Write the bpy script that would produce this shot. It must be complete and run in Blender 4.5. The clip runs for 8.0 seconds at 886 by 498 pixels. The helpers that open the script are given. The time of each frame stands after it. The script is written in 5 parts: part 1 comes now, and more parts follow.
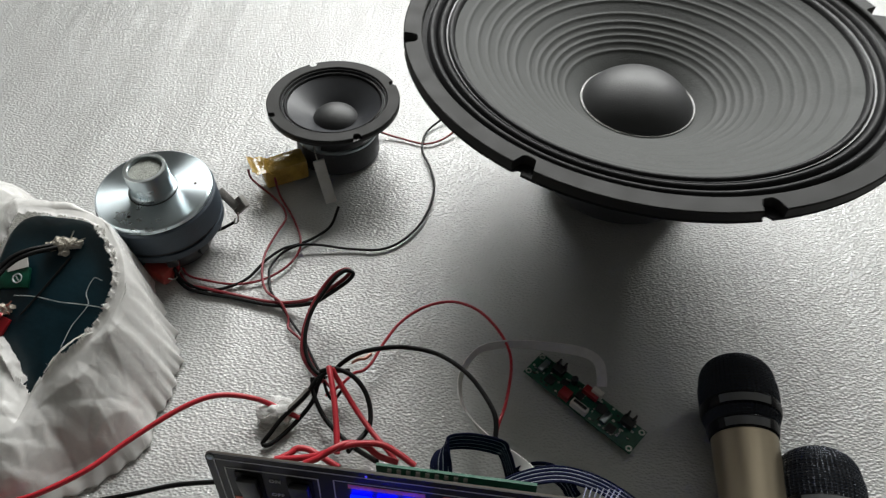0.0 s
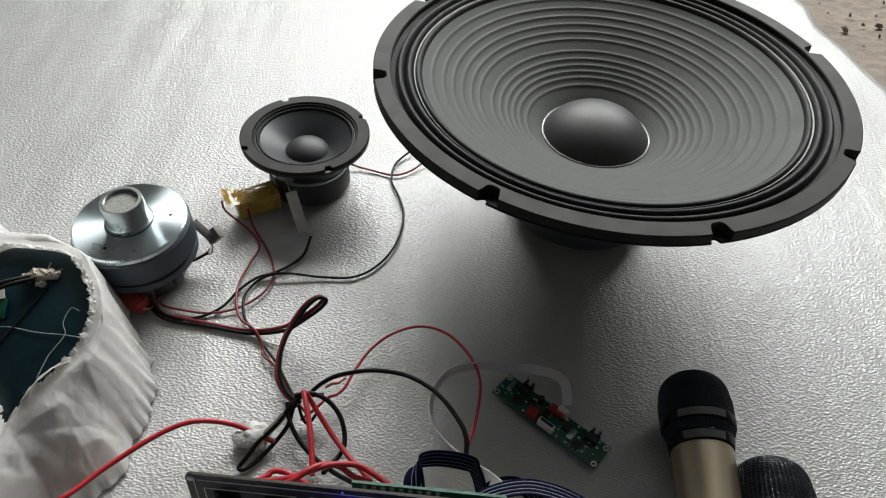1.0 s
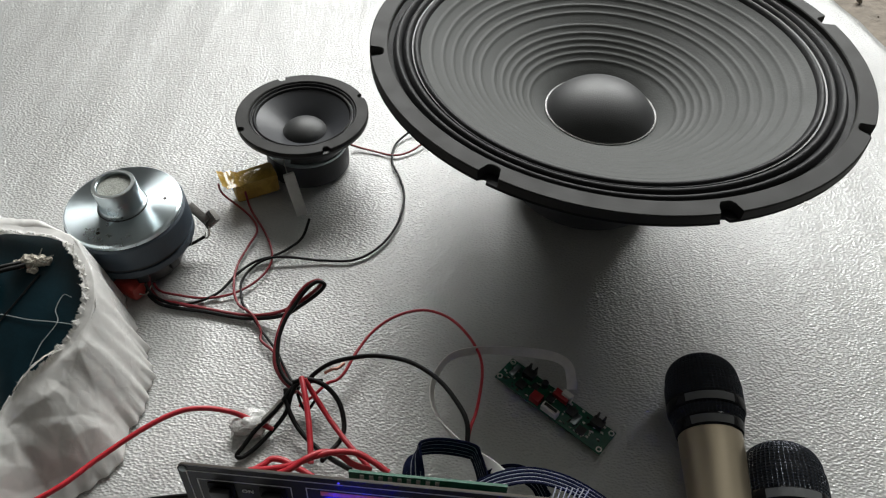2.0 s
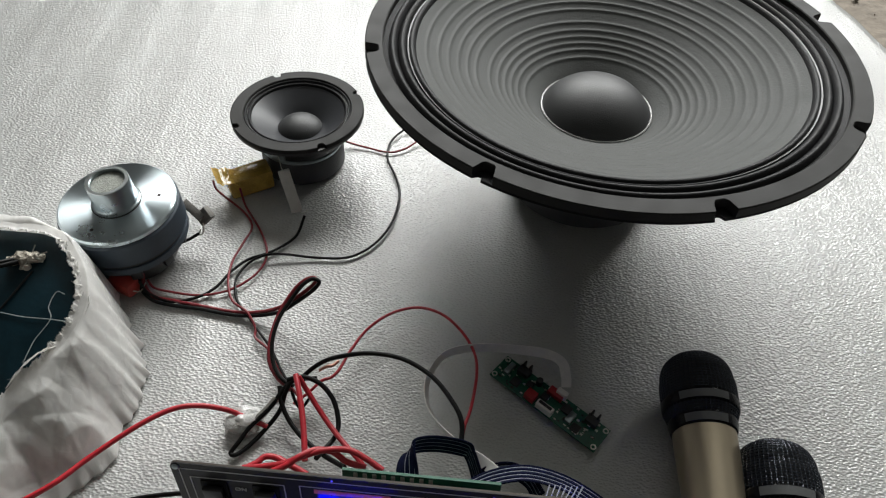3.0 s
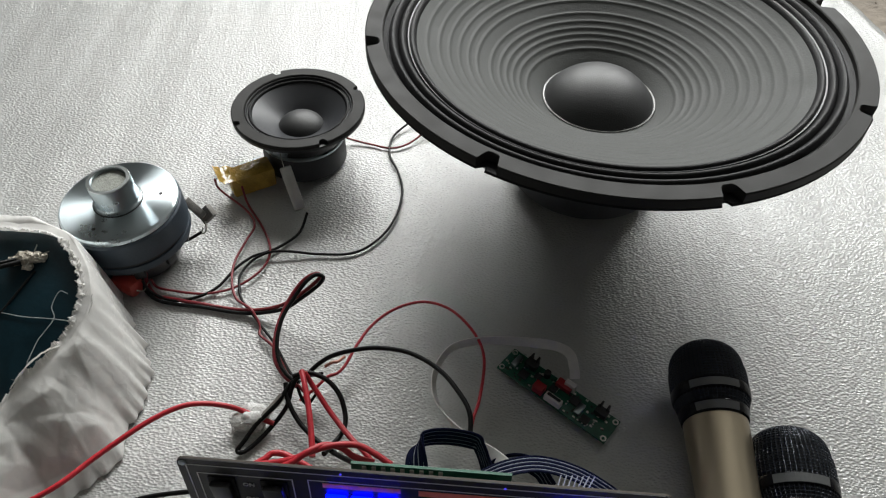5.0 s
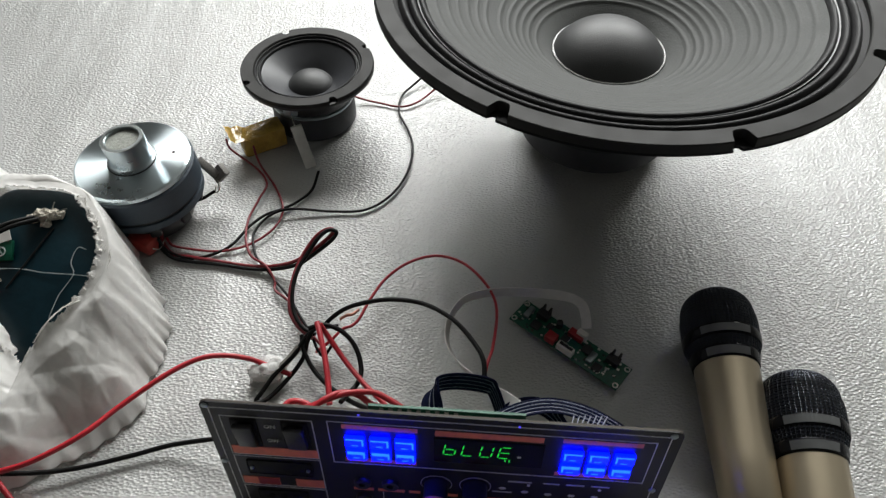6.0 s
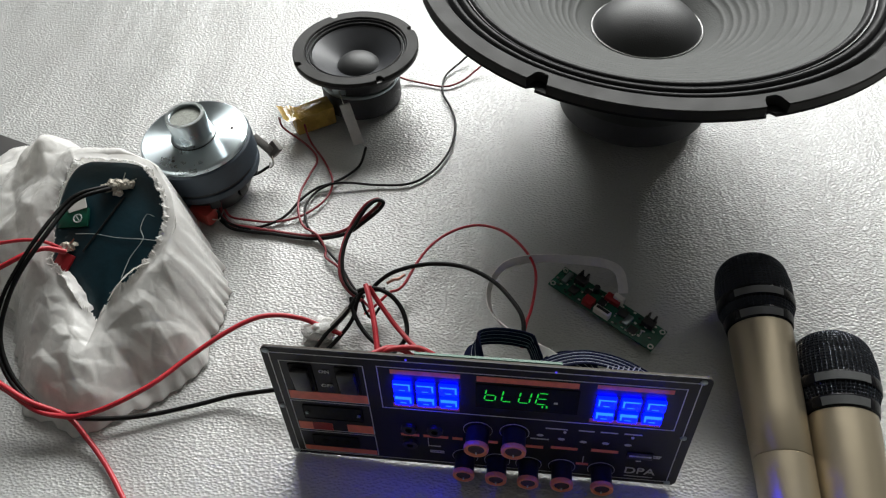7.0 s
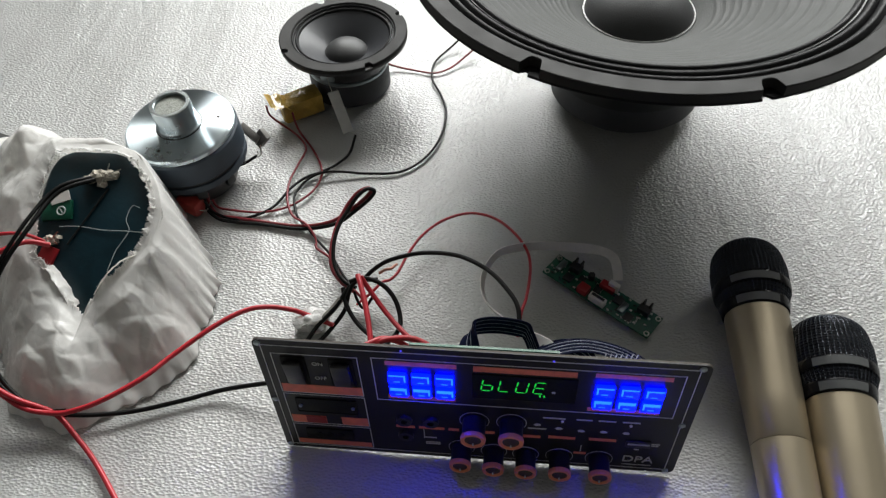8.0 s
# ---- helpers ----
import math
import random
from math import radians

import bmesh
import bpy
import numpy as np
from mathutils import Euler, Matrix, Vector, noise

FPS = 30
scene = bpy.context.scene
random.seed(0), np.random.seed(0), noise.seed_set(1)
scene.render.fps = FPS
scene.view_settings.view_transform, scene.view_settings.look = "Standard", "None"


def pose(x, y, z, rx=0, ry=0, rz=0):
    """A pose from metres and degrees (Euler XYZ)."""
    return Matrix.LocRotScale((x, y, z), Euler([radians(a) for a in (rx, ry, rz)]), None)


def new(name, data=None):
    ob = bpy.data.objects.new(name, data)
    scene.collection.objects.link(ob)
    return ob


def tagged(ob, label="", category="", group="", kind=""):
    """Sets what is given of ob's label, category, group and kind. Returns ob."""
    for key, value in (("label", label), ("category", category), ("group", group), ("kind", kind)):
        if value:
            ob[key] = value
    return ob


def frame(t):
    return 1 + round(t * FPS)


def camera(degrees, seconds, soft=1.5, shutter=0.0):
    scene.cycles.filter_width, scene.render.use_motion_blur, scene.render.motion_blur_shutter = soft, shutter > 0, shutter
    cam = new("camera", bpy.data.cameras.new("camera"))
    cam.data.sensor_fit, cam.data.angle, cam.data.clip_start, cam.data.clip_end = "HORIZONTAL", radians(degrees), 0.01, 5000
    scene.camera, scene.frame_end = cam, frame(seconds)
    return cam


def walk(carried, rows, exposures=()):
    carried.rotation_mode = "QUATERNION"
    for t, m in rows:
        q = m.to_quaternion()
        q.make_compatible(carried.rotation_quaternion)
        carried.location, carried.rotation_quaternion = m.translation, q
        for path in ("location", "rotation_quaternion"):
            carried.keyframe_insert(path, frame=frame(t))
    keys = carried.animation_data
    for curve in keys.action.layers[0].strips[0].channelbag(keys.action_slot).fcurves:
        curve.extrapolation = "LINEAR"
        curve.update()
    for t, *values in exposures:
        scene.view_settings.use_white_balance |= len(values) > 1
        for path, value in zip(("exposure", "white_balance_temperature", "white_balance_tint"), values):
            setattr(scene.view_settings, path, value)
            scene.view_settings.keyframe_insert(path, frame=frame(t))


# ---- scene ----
PATH = [
    (0.0, -0.0002, 0.0171, 0.4457, 3.54, -48.55, 1.98),
    (0.5, 0.0026, 0.0045, 0.4588, 0.15, -46.52, 3.99),
    (1.0, 0.0000, 0.0000, 0.4591, -0.00, -45.89, 3.83),
    (1.5, 0.0041, 0.0080, 0.4509, 0.95, -47.11, 2.59),
    (3.0, 0.0072, 0.0117, 0.4498, 0.46, -47.76, 3.09),
    (3.5, 0.0120, 0.0064, 0.4517, 0.32, -48.00, 2.09),
    (4.0, 0.0067, 0.0109, 0.4462, 0.15, -47.81, 2.59),
    (4.2, 0.0055, 0.0105, 0.4466, 0.00, -47.78, 2.73),
    (5.3, 0.0059, 0.0074, 0.4409, 0.76, -47.40, 1.52),
    (5.5, 0.0065, 0.0053, 0.4418, 0.02, -47.32, 2.00),
    (6.0, 0.0043, -0.0044, 0.4354, 1.79, -49.77, 0.24),
    (6.5, 0.0014, -0.0227, 0.4438, 5.47, -50.31, -2.11),
    (7.0, 0.0059, -0.0368, 0.4419, 7.11, -50.06, -3.78),
    (7.5, 0.0043, -0.0403, 0.4505, 6.30, -49.32, -1.97),
    (8.0, 0.0019, -0.0325, 0.4359, 5.69, -50.99, -3.36),
]
# seconds, place, yaw, pitch and lean in degrees
cam = camera(64.18, 8.0, soft=1.2, shutter=0.3)


def eye_pose(x, y, z, yaw, pitch, lean):
    return pose(x, y, z, 0, 0, yaw) @ pose(0, 0, 0, 90 + pitch) @ pose(0, 0, 0, 0, 0, lean)


walk(cam, [(t, eye_pose(*row)) for t, *row in PATH], exposures=[(0.0, 0.0), (5.5, 0.0), (6.5, 0.20), (8.0, 0.20)])

# ---- light: area lamp as daylight in an unseen window ahead, inferred from shadows ----
world = bpy.data.worlds.new("sky")
scene.world = world
world.use_nodes = True
sky = world.node_tree.nodes.new("ShaderNodeTexSky")
sky.sky_type, sky.sun_disc = "NISHITA", False
sky.sun_elevation, sky.sun_rotation = radians(50), radians(-20)
world.node_tree.links.new(sky.outputs[0], world.node_tree.nodes["Background"].inputs[0])
world.node_tree.nodes["Background"].inputs[1].default_value = 0.1
WINDOW = (-0.95, 1.80, 0.92, 2.40)      # left, right, sill and head of the opening
lamp = bpy.data.lights.new("daylight", "AREA")
lamp.shape, lamp.size, lamp.size_y, lamp.energy, lamp.color = "RECTANGLE", WINDOW[1] - WINDOW[0] - 0.04, WINDOW[3] - WINDOW[2] - 0.04, 162, (0.985, 0.992, 0.96)
new("daylight", lamp).matrix_world = pose((WINDOW[0] + WINDOW[1]) / 2, 2.38, (WINDOW[2] + WINDOW[3]) / 2, -90, 0, 0)

# ---- materials ----


def node_mat(name, color, rough=0.5, metal=0.0, vary=0.12, scale=60, bump=0.0, bump_scale=400, coat=0.0, spec=0.5, fine=0.0):
    """A surface with a broad and a fine variation of colour and gloss, and a small relief."""
    m = bpy.data.materials.new(name)
    m.use_nodes = True
    nt = m.node_tree
    b = nt.nodes["Principled BSDF"]
    b.inputs["Metallic"].default_value = metal
    b.inputs["Coat Weight"].default_value = coat
    b.inputs["Specular IOR Level"].default_value = spec
    tc = nt.nodes.new("ShaderNodeTexCoord")
    n1 = nt.nodes.new("ShaderNodeTexNoise")
    n1.inputs["Scale"].default_value, n1.inputs["Detail"].default_value = scale, 6
    n2 = nt.nodes.new("ShaderNodeTexNoise")
    n2.inputs["Scale"].default_value, n2.inputs["Detail"].default_value = scale * 9, 3
    for n in (n1, n2):
        nt.links.new(tc.outputs["Object"], n.inputs["Vector"])
    mix = nt.nodes.new("ShaderNodeMath")
    mix.operation = "MULTIPLY_ADD"
    mix.inputs[1].default_value = 0.5
    nt.links.new(n2.outputs["Fac"], mix.inputs[0])
    nt.links.new(n1.outputs["Fac"], mix.inputs[2])
    ramp = nt.nodes.new("ShaderNodeValToRGB")
    ramp.color_ramp.elements[0].position, ramp.color_ramp.elements[1].position = 0.5, 1.0
    ramp.color_ramp.elements[0].color = (*[c * (1 - vary) for c in color], 1)
    ramp.color_ramp.elements[1].color = (*[min(1, c * (1 + vary)) for c in color], 1)
    nt.links.new(mix.outputs[0], ramp.inputs[0])
    nt.links.new(ramp.outputs[0], b.inputs["Base Color"])
    rr = nt.nodes.new("ShaderNodeMapRange")
    rr.inputs["From Min"].default_value, rr.inputs["From Max"].default_value = 0.4, 1.1
    rr.inputs["To Min"].default_value, rr.inputs["To Max"].default_value = max(0.03, rough * 0.85), min(1, rough * 1.15)
    nt.links.new(mix.outputs[0], rr.inputs["Value"])
    nt.links.new(rr.outputs[0], b.inputs["Roughness"])
    if bump:
        n3 = nt.nodes.new("ShaderNodeTexNoise")
        n3.inputs["Scale"].default_value, n3.inputs["Detail"].default_value = bump_scale, 4
        nt.links.new(tc.outputs["Object"], n3.inputs["Vector"])
        bp = nt.nodes.new("ShaderNodeBump")
        bp.inputs["Strength"].default_value, bp.inputs["Distance"].default_value = 1.0, bump
        nt.links.new(n3.outputs["Fac"], bp.inputs["Height"])
        nt.links.new(bp.outputs[0], b.inputs["Normal"])
    return m


def glow_mat(name, color, strength):
    m = node_mat(name, [0.3 * c for c in color], 0.55)
    b = m.node_tree.nodes["Principled BSDF"]
    b.inputs["Emission Color"].default_value = (*color, 1)
    b.inputs["Emission Strength"].default_value = strength
    return m


def foam_mat():
    """Pebbled foam under a thin glossy skin: the skin's fine grain glints, the foam below shades softly."""
    m = node_mat("white_foam", (0.47, 0.476, 0.464), 0.36, vary=0.05, scale=5, spec=0.9, coat=1.0)
    nt = m.node_tree
    b = nt.nodes["Principled BSDF"]
    tc = nt.nodes.new("ShaderNodeTexCoord")

    def mapped(scale, turn=0.0):
        mp = nt.nodes.new("ShaderNodeMapping")
        mp.inputs["Scale"].default_value, mp.inputs["Rotation"].default_value = scale, (0, 0, radians(turn))
        nt.links.new(tc.outputs["Object"], mp.inputs["Vector"])
        return mp

    def noise_tex(scale, detail, mp):
        n = nt.nodes.new("ShaderNodeTexNoise")
        n.inputs["Scale"].default_value, n.inputs["Detail"].default_value = scale, detail
        nt.links.new(mp.outputs[0], n.inputs["Vector"])
        return n

    def bump(height, strength, distance, under=None):
        bp = nt.nodes.new("ShaderNodeBump")
        bp.inputs["Strength"].default_value, bp.inputs["Distance"].default_value = strength, distance
        nt.links.new(height, bp.inputs["Height"])
        if under is not None:
            nt.links.new(under, bp.inputs["Normal"])
        return bp.outputs[0]

    grain = mapped((0.75, 1.2, 1), 8)
    cells = nt.nodes.new("ShaderNodeTexVoronoi")
    cells.feature, cells.inputs["Scale"].default_value = "SMOOTH_F1", 520
    cells.inputs["Smoothness"].default_value = 0.5
    nt.links.new(grain.outputs[0], cells.inputs["Vector"])
    fine = noise_tex(720, 4, grain)
    waves = noise_tex(16, 3, mapped((1.6, 0.28, 1), -12))
    broad = bump(waves.outputs["Fac"], 0.7, 0.0045)
    pebbles = bump(cells.outputs["Distance"], 1.0, 0.0006, broad)
    skin = bump(cells.outputs["Distance"], 1.0, 0.0010, broad)
    skin = bump(fine.outputs["Fac"], 1.0, 0.00125, skin)
    nt.links.new(pebbles, b.inputs["Normal"])
    nt.links.new(skin, b.inputs["Coat Normal"])
    b.inputs["Coat Roughness"].default_value = 0.15
    b.inputs["Coat IOR"].default_value = 1.85
    return m


def brushed_mat():
    """Steel turned on a lathe: gloss stretched along circles, so that light fans out in rays."""
    m = node_mat("turned_steel", (0.76, 0.86, 0.90), 0.29, 1.0, vary=0.02, scale=12)
    b = m.node_tree.nodes["Principled BSDF"]
    b.inputs["Anisotropic"].default_value = 0.9
    b.inputs["Anisotropic Rotation"].default_value = 0.25
    tan = m.node_tree.nodes.new("ShaderNodeTangent")
    tan.direction_type, tan.axis = "RADIAL", "Z"
    m.node_tree.links.new(tan.outputs[0], b.inputs["Tangent"])
    return m


def clear_mat():
    m = node_mat("clear_tape", (0.93, 0.93, 0.91), 0.12, vary=0.02, bump=0.002, bump_scale=120)
    m.node_tree.nodes["Principled BSDF"].inputs["Transmission Weight"].default_value = 0.35
    return m


def film_mat():
    """Thin white plastic film: finely crinkled, satin, and letting much light through."""
    m = node_mat("white_plastic_film", (0.93, 0.92, 0.90), 0.27, vary=0.04, scale=30, spec=0.5)
    nt = m.node_tree
    b = nt.nodes["Principled BSDF"]
    tc = nt.nodes.new("ShaderNodeTexCoord")
    warp = nt.nodes.new("ShaderNodeTexNoise")
    warp.inputs["Scale"].default_value, warp.inputs["Detail"].default_value = 28, 3
    nt.links.new(tc.outputs["Object"], warp.inputs["Vector"])
    mixed = nt.nodes.new("ShaderNodeMix")
    mixed.data_type, mixed.inputs[0].default_value = "RGBA", 0.035
    nt.links.new(tc.outputs["Object"], mixed.inputs["A"])
    nt.links.new(warp.outputs["Color"], mixed.inputs["B"])
    crease = nt.nodes.new("ShaderNodeTexVoronoi")
    crease.feature, crease.inputs["Scale"].default_value = "F1", 52
    crease.distance = "MANHATTAN"
    nt.links.new(mixed.outputs["Result"], crease.inputs["Vector"])
    bp = nt.nodes.new("ShaderNodeBump")
    bp.inputs["Strength"].default_value, bp.inputs["Distance"].default_value = 0.35, 0.0012
    nt.links.new(crease.outputs["Distance"], bp.inputs["Height"])
    nt.links.new(bp.outputs[0], b.inputs["Normal"])
    thin = nt.nodes.new("ShaderNodeBsdfTranslucent")
    thin.inputs["Color"].default_value = (0.95, 0.94, 0.92, 1)
    nt.links.new(bp.outputs[0], thin.inputs["Normal"])
    both = nt.nodes.new("ShaderNodeMixShader")
    both.inputs[0].default_value = 0.46
    nt.links.new(b.outputs[0], both.inputs[1])
    nt.links.new(thin.outputs[0], both.inputs[2])
    nt.links.new(both.outputs[0], nt.nodes["Material Output"].inputs[0])
    return m


FOAM = foam_mat()
CONCRETE = node_mat("dusty_concrete", (0.22, 0.19, 0.155), 0.9, vary=0.35, scale=9, bump=0.006, bump_scale=45)
# kept dark so that the unseen walls and ceiling bounce little fill light
PLASTER = node_mat("plaster", (0.12, 0.118, 0.113), 0.85, vary=0.08, scale=4, bump=0.001, bump_scale=60)
PAPER = node_mat("pulp_cone", (0.069, 0.072, 0.069), 0.66, vary=0.16, scale=45, bump=0.0004, bump_scale=700, spec=0.32)
PAPER_DARK = node_mat("pulp_dome", (0.035, 0.036, 0.037), 0.5, vary=0.12, scale=60, bump=0.0002, bump_scale=900)
SMALL_CONE = node_mat("poly_cone", (0.035, 0.037, 0.042), 0.42, vary=0.12, scale=60, bump=0.0001, bump_scale=900)
CLOTH = node_mat("treated_cloth", (0.009, 0.009, 0.010), 0.5, vary=0.15, scale=120, bump=0.0003, bump_scale=1200, spec=0.2)
GASKET = node_mat("black_gasket", (0.020, 0.0196, 0.0185), 0.6, vary=0.2, scale=70, bump=0.00008, bump_scale=900, spec=0.22)
PAINT_BLACK = node_mat("black_painted_steel", (0.02, 0.02, 0.022), 0.4, vary=0.2, scale=80, bump=0.0001, bump_scale=500)
FERRITE = node_mat("ferrite", (0.045, 0.046, 0.05), 0.5, vary=0.2, scale=90, bump=0.0003, bump_scale=600)
GLUE = node_mat("glue_bead", (0.45, 0.45, 0.44), 0.25, vary=0.2, scale=200)
STEEL = node_mat("zinc_steel", (0.36, 0.41, 0.43), 0.3, 1.0, vary=0.04, scale=20)
TURNED = brushed_mat()
# paler copy of the tube's steel: the rim's catch of daylight as colour
LIT_STEEL = node_mat("lit_rim_steel", (0.62, 0.66, 0.66), 0.32, 1.0, vary=0.04, scale=30)
MATT_BLACK = node_mat("matt_black_plastic", (0.006, 0.006, 0.007), 0.6, vary=0.2, scale=120, spec=0.2)
RUBBER_BLUE = node_mat("blue_grey_rubber", (0.045, 0.062, 0.082), 0.5, vary=0.15, scale=90, bump=0.0002, bump_scale=600)
PLASTIC_BLACK = node_mat("black_plastic", (0.018, 0.018, 0.02), 0.38, vary=0.2, scale=120, bump=0.0001, bump_scale=900)
SCREEN = node_mat("wire_screen", (0.30, 0.31, 0.28), 0.6, 0.3, vary=0.3, scale=400, bump=0.0006, bump_scale=900)
CERAMIC = node_mat("white_ceramic", (0.6, 0.6, 0.57), 0.7, vary=0.1, scale=150, bump=0.0003, bump_scale=700)
GREY_CERAMIC = node_mat("grey_ceramic", (0.20, 0.19, 0.175), 0.7, vary=0.15, scale=150, bump=0.0003, bump_scale=700)
AMBER = node_mat("amber_tape", (0.52, 0.33, 0.06), 0.16, vary=0.25, scale=110, bump=0.0015, bump_scale=150, coat=0.5)
CAP_RED = node_mat("red_capacitor_coat", (0.40, 0.05, 0.04), 0.35, vary=0.15, scale=120)
SOLDER = node_mat("solder", (0.50, 0.46, 0.39), 0.45, 0.35, vary=0.3, scale=400, bump=0.001, bump_scale=500)
WIRE_BLACK = node_mat("black_wire_skin", (0.005, 0.005, 0.005), 0.42, vary=0.2, scale=200, spec=0.2)
WIRE_RED = node_mat("red_wire_skin", (0.46, 0.02, 0.032), 0.38, vary=0.15, scale=200)
WIRE_RED_DARK = node_mat("dark_red_wire_skin", (0.22, 0.014, 0.022), 0.4, vary=0.2, scale=200)
WIRE_RED_DULL = node_mat("dull_red_wire_skin", (0.22, 0.03, 0.032), 0.5, vary=0.2, scale=200)
COPPER = node_mat("bare_copper", (0.45, 0.22, 0.17), 0.35, 1.0, vary=0.2, scale=300)
SHRINK = node_mat("grey_shrink_tube", (0.2, 0.19, 0.17), 0.3, vary=0.2, scale=200)
CLEAR = clear_mat()
BOARD = node_mat("green_solder_mask", (0.006, 0.085, 0.048), 0.32, vary=0.25, scale=160)
TIN = node_mat("tinned_pad", (0.6, 0.6, 0.55), 0.35, 0.8, vary=0.2, scale=400)
CHIP = node_mat("chip_resin", (0.015, 0.015, 0.016), 0.5, vary=0.2, scale=300)
PLUG_WHITE = node_mat("white_nylon", (0.72, 0.7, 0.66), 0.45, vary=0.06, scale=200)
PLUG_RED = node_mat("red_nylon", (0.32, 0.015, 0.02), 0.4, vary=0.1, scale=200)
RIBBON_GREY = node_mat("grey_ribbon", (0.7, 0.68, 0.66), 0.45, vary=0.08, scale=200)
RIBBON_DARK = node_mat("navy_ribbon", (0.005, 0.007, 0.024), 0.7, vary=0.2, scale=200, spec=0.06)
RIBBON_LINE = node_mat("pale_ribbon_core", (0.20, 0.21, 0.26), 0.6, vary=0.1, scale=200)
PANEL_BLACK = node_mat("black_panel_lacquer", (0.011, 0.010, 0.011), 0.36, spec=0.3, vary=0.2, scale=60, bump=0.00005, bump_scale=400)
FIBRE = node_mat("fibre_board_edge", (0.045, 0.035, 0.026), 0.7, vary=0.15, scale=200)
INK_WHITE = node_mat("white_ink", (0.62, 0.62, 0.62), 0.5, vary=0.08, scale=200)
INK_RED = node_mat("salmon_ink", (0.85, 0.21, 0.14), 0.5, vary=0.15, scale=200)
KNOB_RING = node_mat("orange_knob_ring", (0.95, 0.30, 0.16), 0.4, vary=0.12, scale=200)
KNOB_FACE = node_mat("brown_knob_face", (0.06, 0.035, 0.03), 0.4, vary=0.15, scale=200)
LED_BLUE = glow_mat("blue_backlight", (0.0, 0.0008, 1.0), 22.0)
LED_CYAN = glow_mat("pale_blue_backlight", (0.004, 0.045, 1.0), 6.0)
LED_GREEN = glow_mat("green_segment", (0.01, 0.6, 0.05), 0.75)
LED_DOT = glow_mat("blue_pilot", (0.1, 0.08, 1.0), 0.8)
GOLD = node_mat("champagne_metal", (0.53, 0.455, 0.33), 0.31, 0.8, vary=0.025, scale=14)
GRILLE = node_mat("black_grille_wire", (0.065, 0.074, 0.092), 0.22, 0.6, vary=0.2, scale=300)
GRILLE_FOAM = node_mat("grille_foam", (0.006, 0.006, 0.007), 0.9, vary=0.2, scale=300)
BAND = node_mat("black_gloss_band", (0.006, 0.006, 0.008), 0.2, vary=0.2, scale=100, spec=0.18)
BAND_PLATE = node_mat("grey_gloss_plate", (0.11, 0.115, 0.115), 0.3, vary=0.1, scale=100)
WRAP = film_mat()
TEAL = node_mat("teal_shrink_sleeve", (0.006, 0.032, 0.046), 0.34, vary=0.2, scale=40, bump=0.0005, bump_scale=90)
THREAD = node_mat("glue_thread", (0.6, 0.65, 0.65), 0.3, vary=0.1, scale=200)
DARK_BOARD = node_mat("black_card", (0.025, 0.023, 0.022), 0.6, vary=0.2, scale=40)

# ---- builders ----


def thing(name, label, category, m=None, group=""):
    ob = tagged(new(name), label, category, group)
    if m is not None:
        ob.matrix_world = m
    return ob


def mesh_of(bm, name, material, smooth=True):
    me = bpy.data.meshes.new(name)
    bm.to_mesh(me)
    bm.free()
    me.materials.append(material)
    if smooth:
        for p in me.polygons:
            p.use_smooth = True
        me.set_sharp_from_angle(angle=radians(38))
    return me


def part(name, bm, material, parent=None, label="", m=None, smooth=True):
    ob = new(name, mesh_of(bm, name, material, smooth))
    if m is not None:
        ob.matrix_basis = m
    if parent is not None:
        ob.parent = parent
    if label:
        ob["label"] = label
    return ob


def lathe(profile, segments=64, closed=False):
    """Turns (radius, height) pairs round the z axis; closed joins the last pair to the first."""
    bm = bmesh.new()
    rings = []
    for r, z in profile:
        if r < 1e-6:
            rings.append([bm.verts.new((0, 0, z))])
        else:
            rings.append([bm.verts.new((r * math.cos(2 * math.pi * k / segments), r * math.sin(2 * math.pi * k / segments), z)) for k in range(segments)])
    pairs = list(zip(rings, rings[1:])) + ([(rings[-1], rings[0])] if closed else [])
    for a, b in pairs:
        for k in range(segments):
            j = (k + 1) % segments
            quad = [a[k % len(a)], a[j % len(a)], b[j % len(b)], b[k % len(b)]]
            quad = list(dict.fromkeys(quad))
            if len(quad) > 2:
                bm.faces.new(quad)
    bmesh.ops.recalc_face_normals(bm, faces=bm.faces)
    return bm


def box(x, y, z, sx, sy, sz, bevel=0.0, bm=None, m=None):
    """A block about (x, y, z) with bevelled edges."""
    one = bmesh.new()
    bmesh.ops.create_cube(one, size=1)
    bmesh.ops.scale(one, vec=(sx, sy, sz), verts=one.verts)
    if bevel:
        bmesh.ops.bevel(one, geom=one.edges[:], offset=bevel, segments=2, affect="EDGES", profile=0.5)
    bmesh.ops.translate(one, vec=(x, y, z), verts=one.verts)
    if m is not None:
        bmesh.ops.transform(one, matrix=m, verts=one.verts)
    if bm is None:
        return one
    tmp = bpy.data.meshes.new("tmp")
    one.to_mesh(tmp)
    one.free()
    bm.from_mesh(tmp)
    bpy.data.meshes.remove(tmp)
    return bm


def smooth_path(points, steps=8):
    pts = [Vector(p) for p in points]
    pts = [pts[0] * 2 - pts[1]] + pts + [pts[-1] * 2 - pts[-2]]
    out = []
    for a, b, c, d in zip(pts, pts[1:], pts[2:], pts[3:]):
        for k in range(steps):
            t = k / steps
            out.append(0.5 * ((2 * b) + (c - a) * t + (2 * a - 5 * b + 4 * c - d) * t * t + (3 * b - a - 3 * c + d) * t ** 3))
    return out + [pts[-2]]


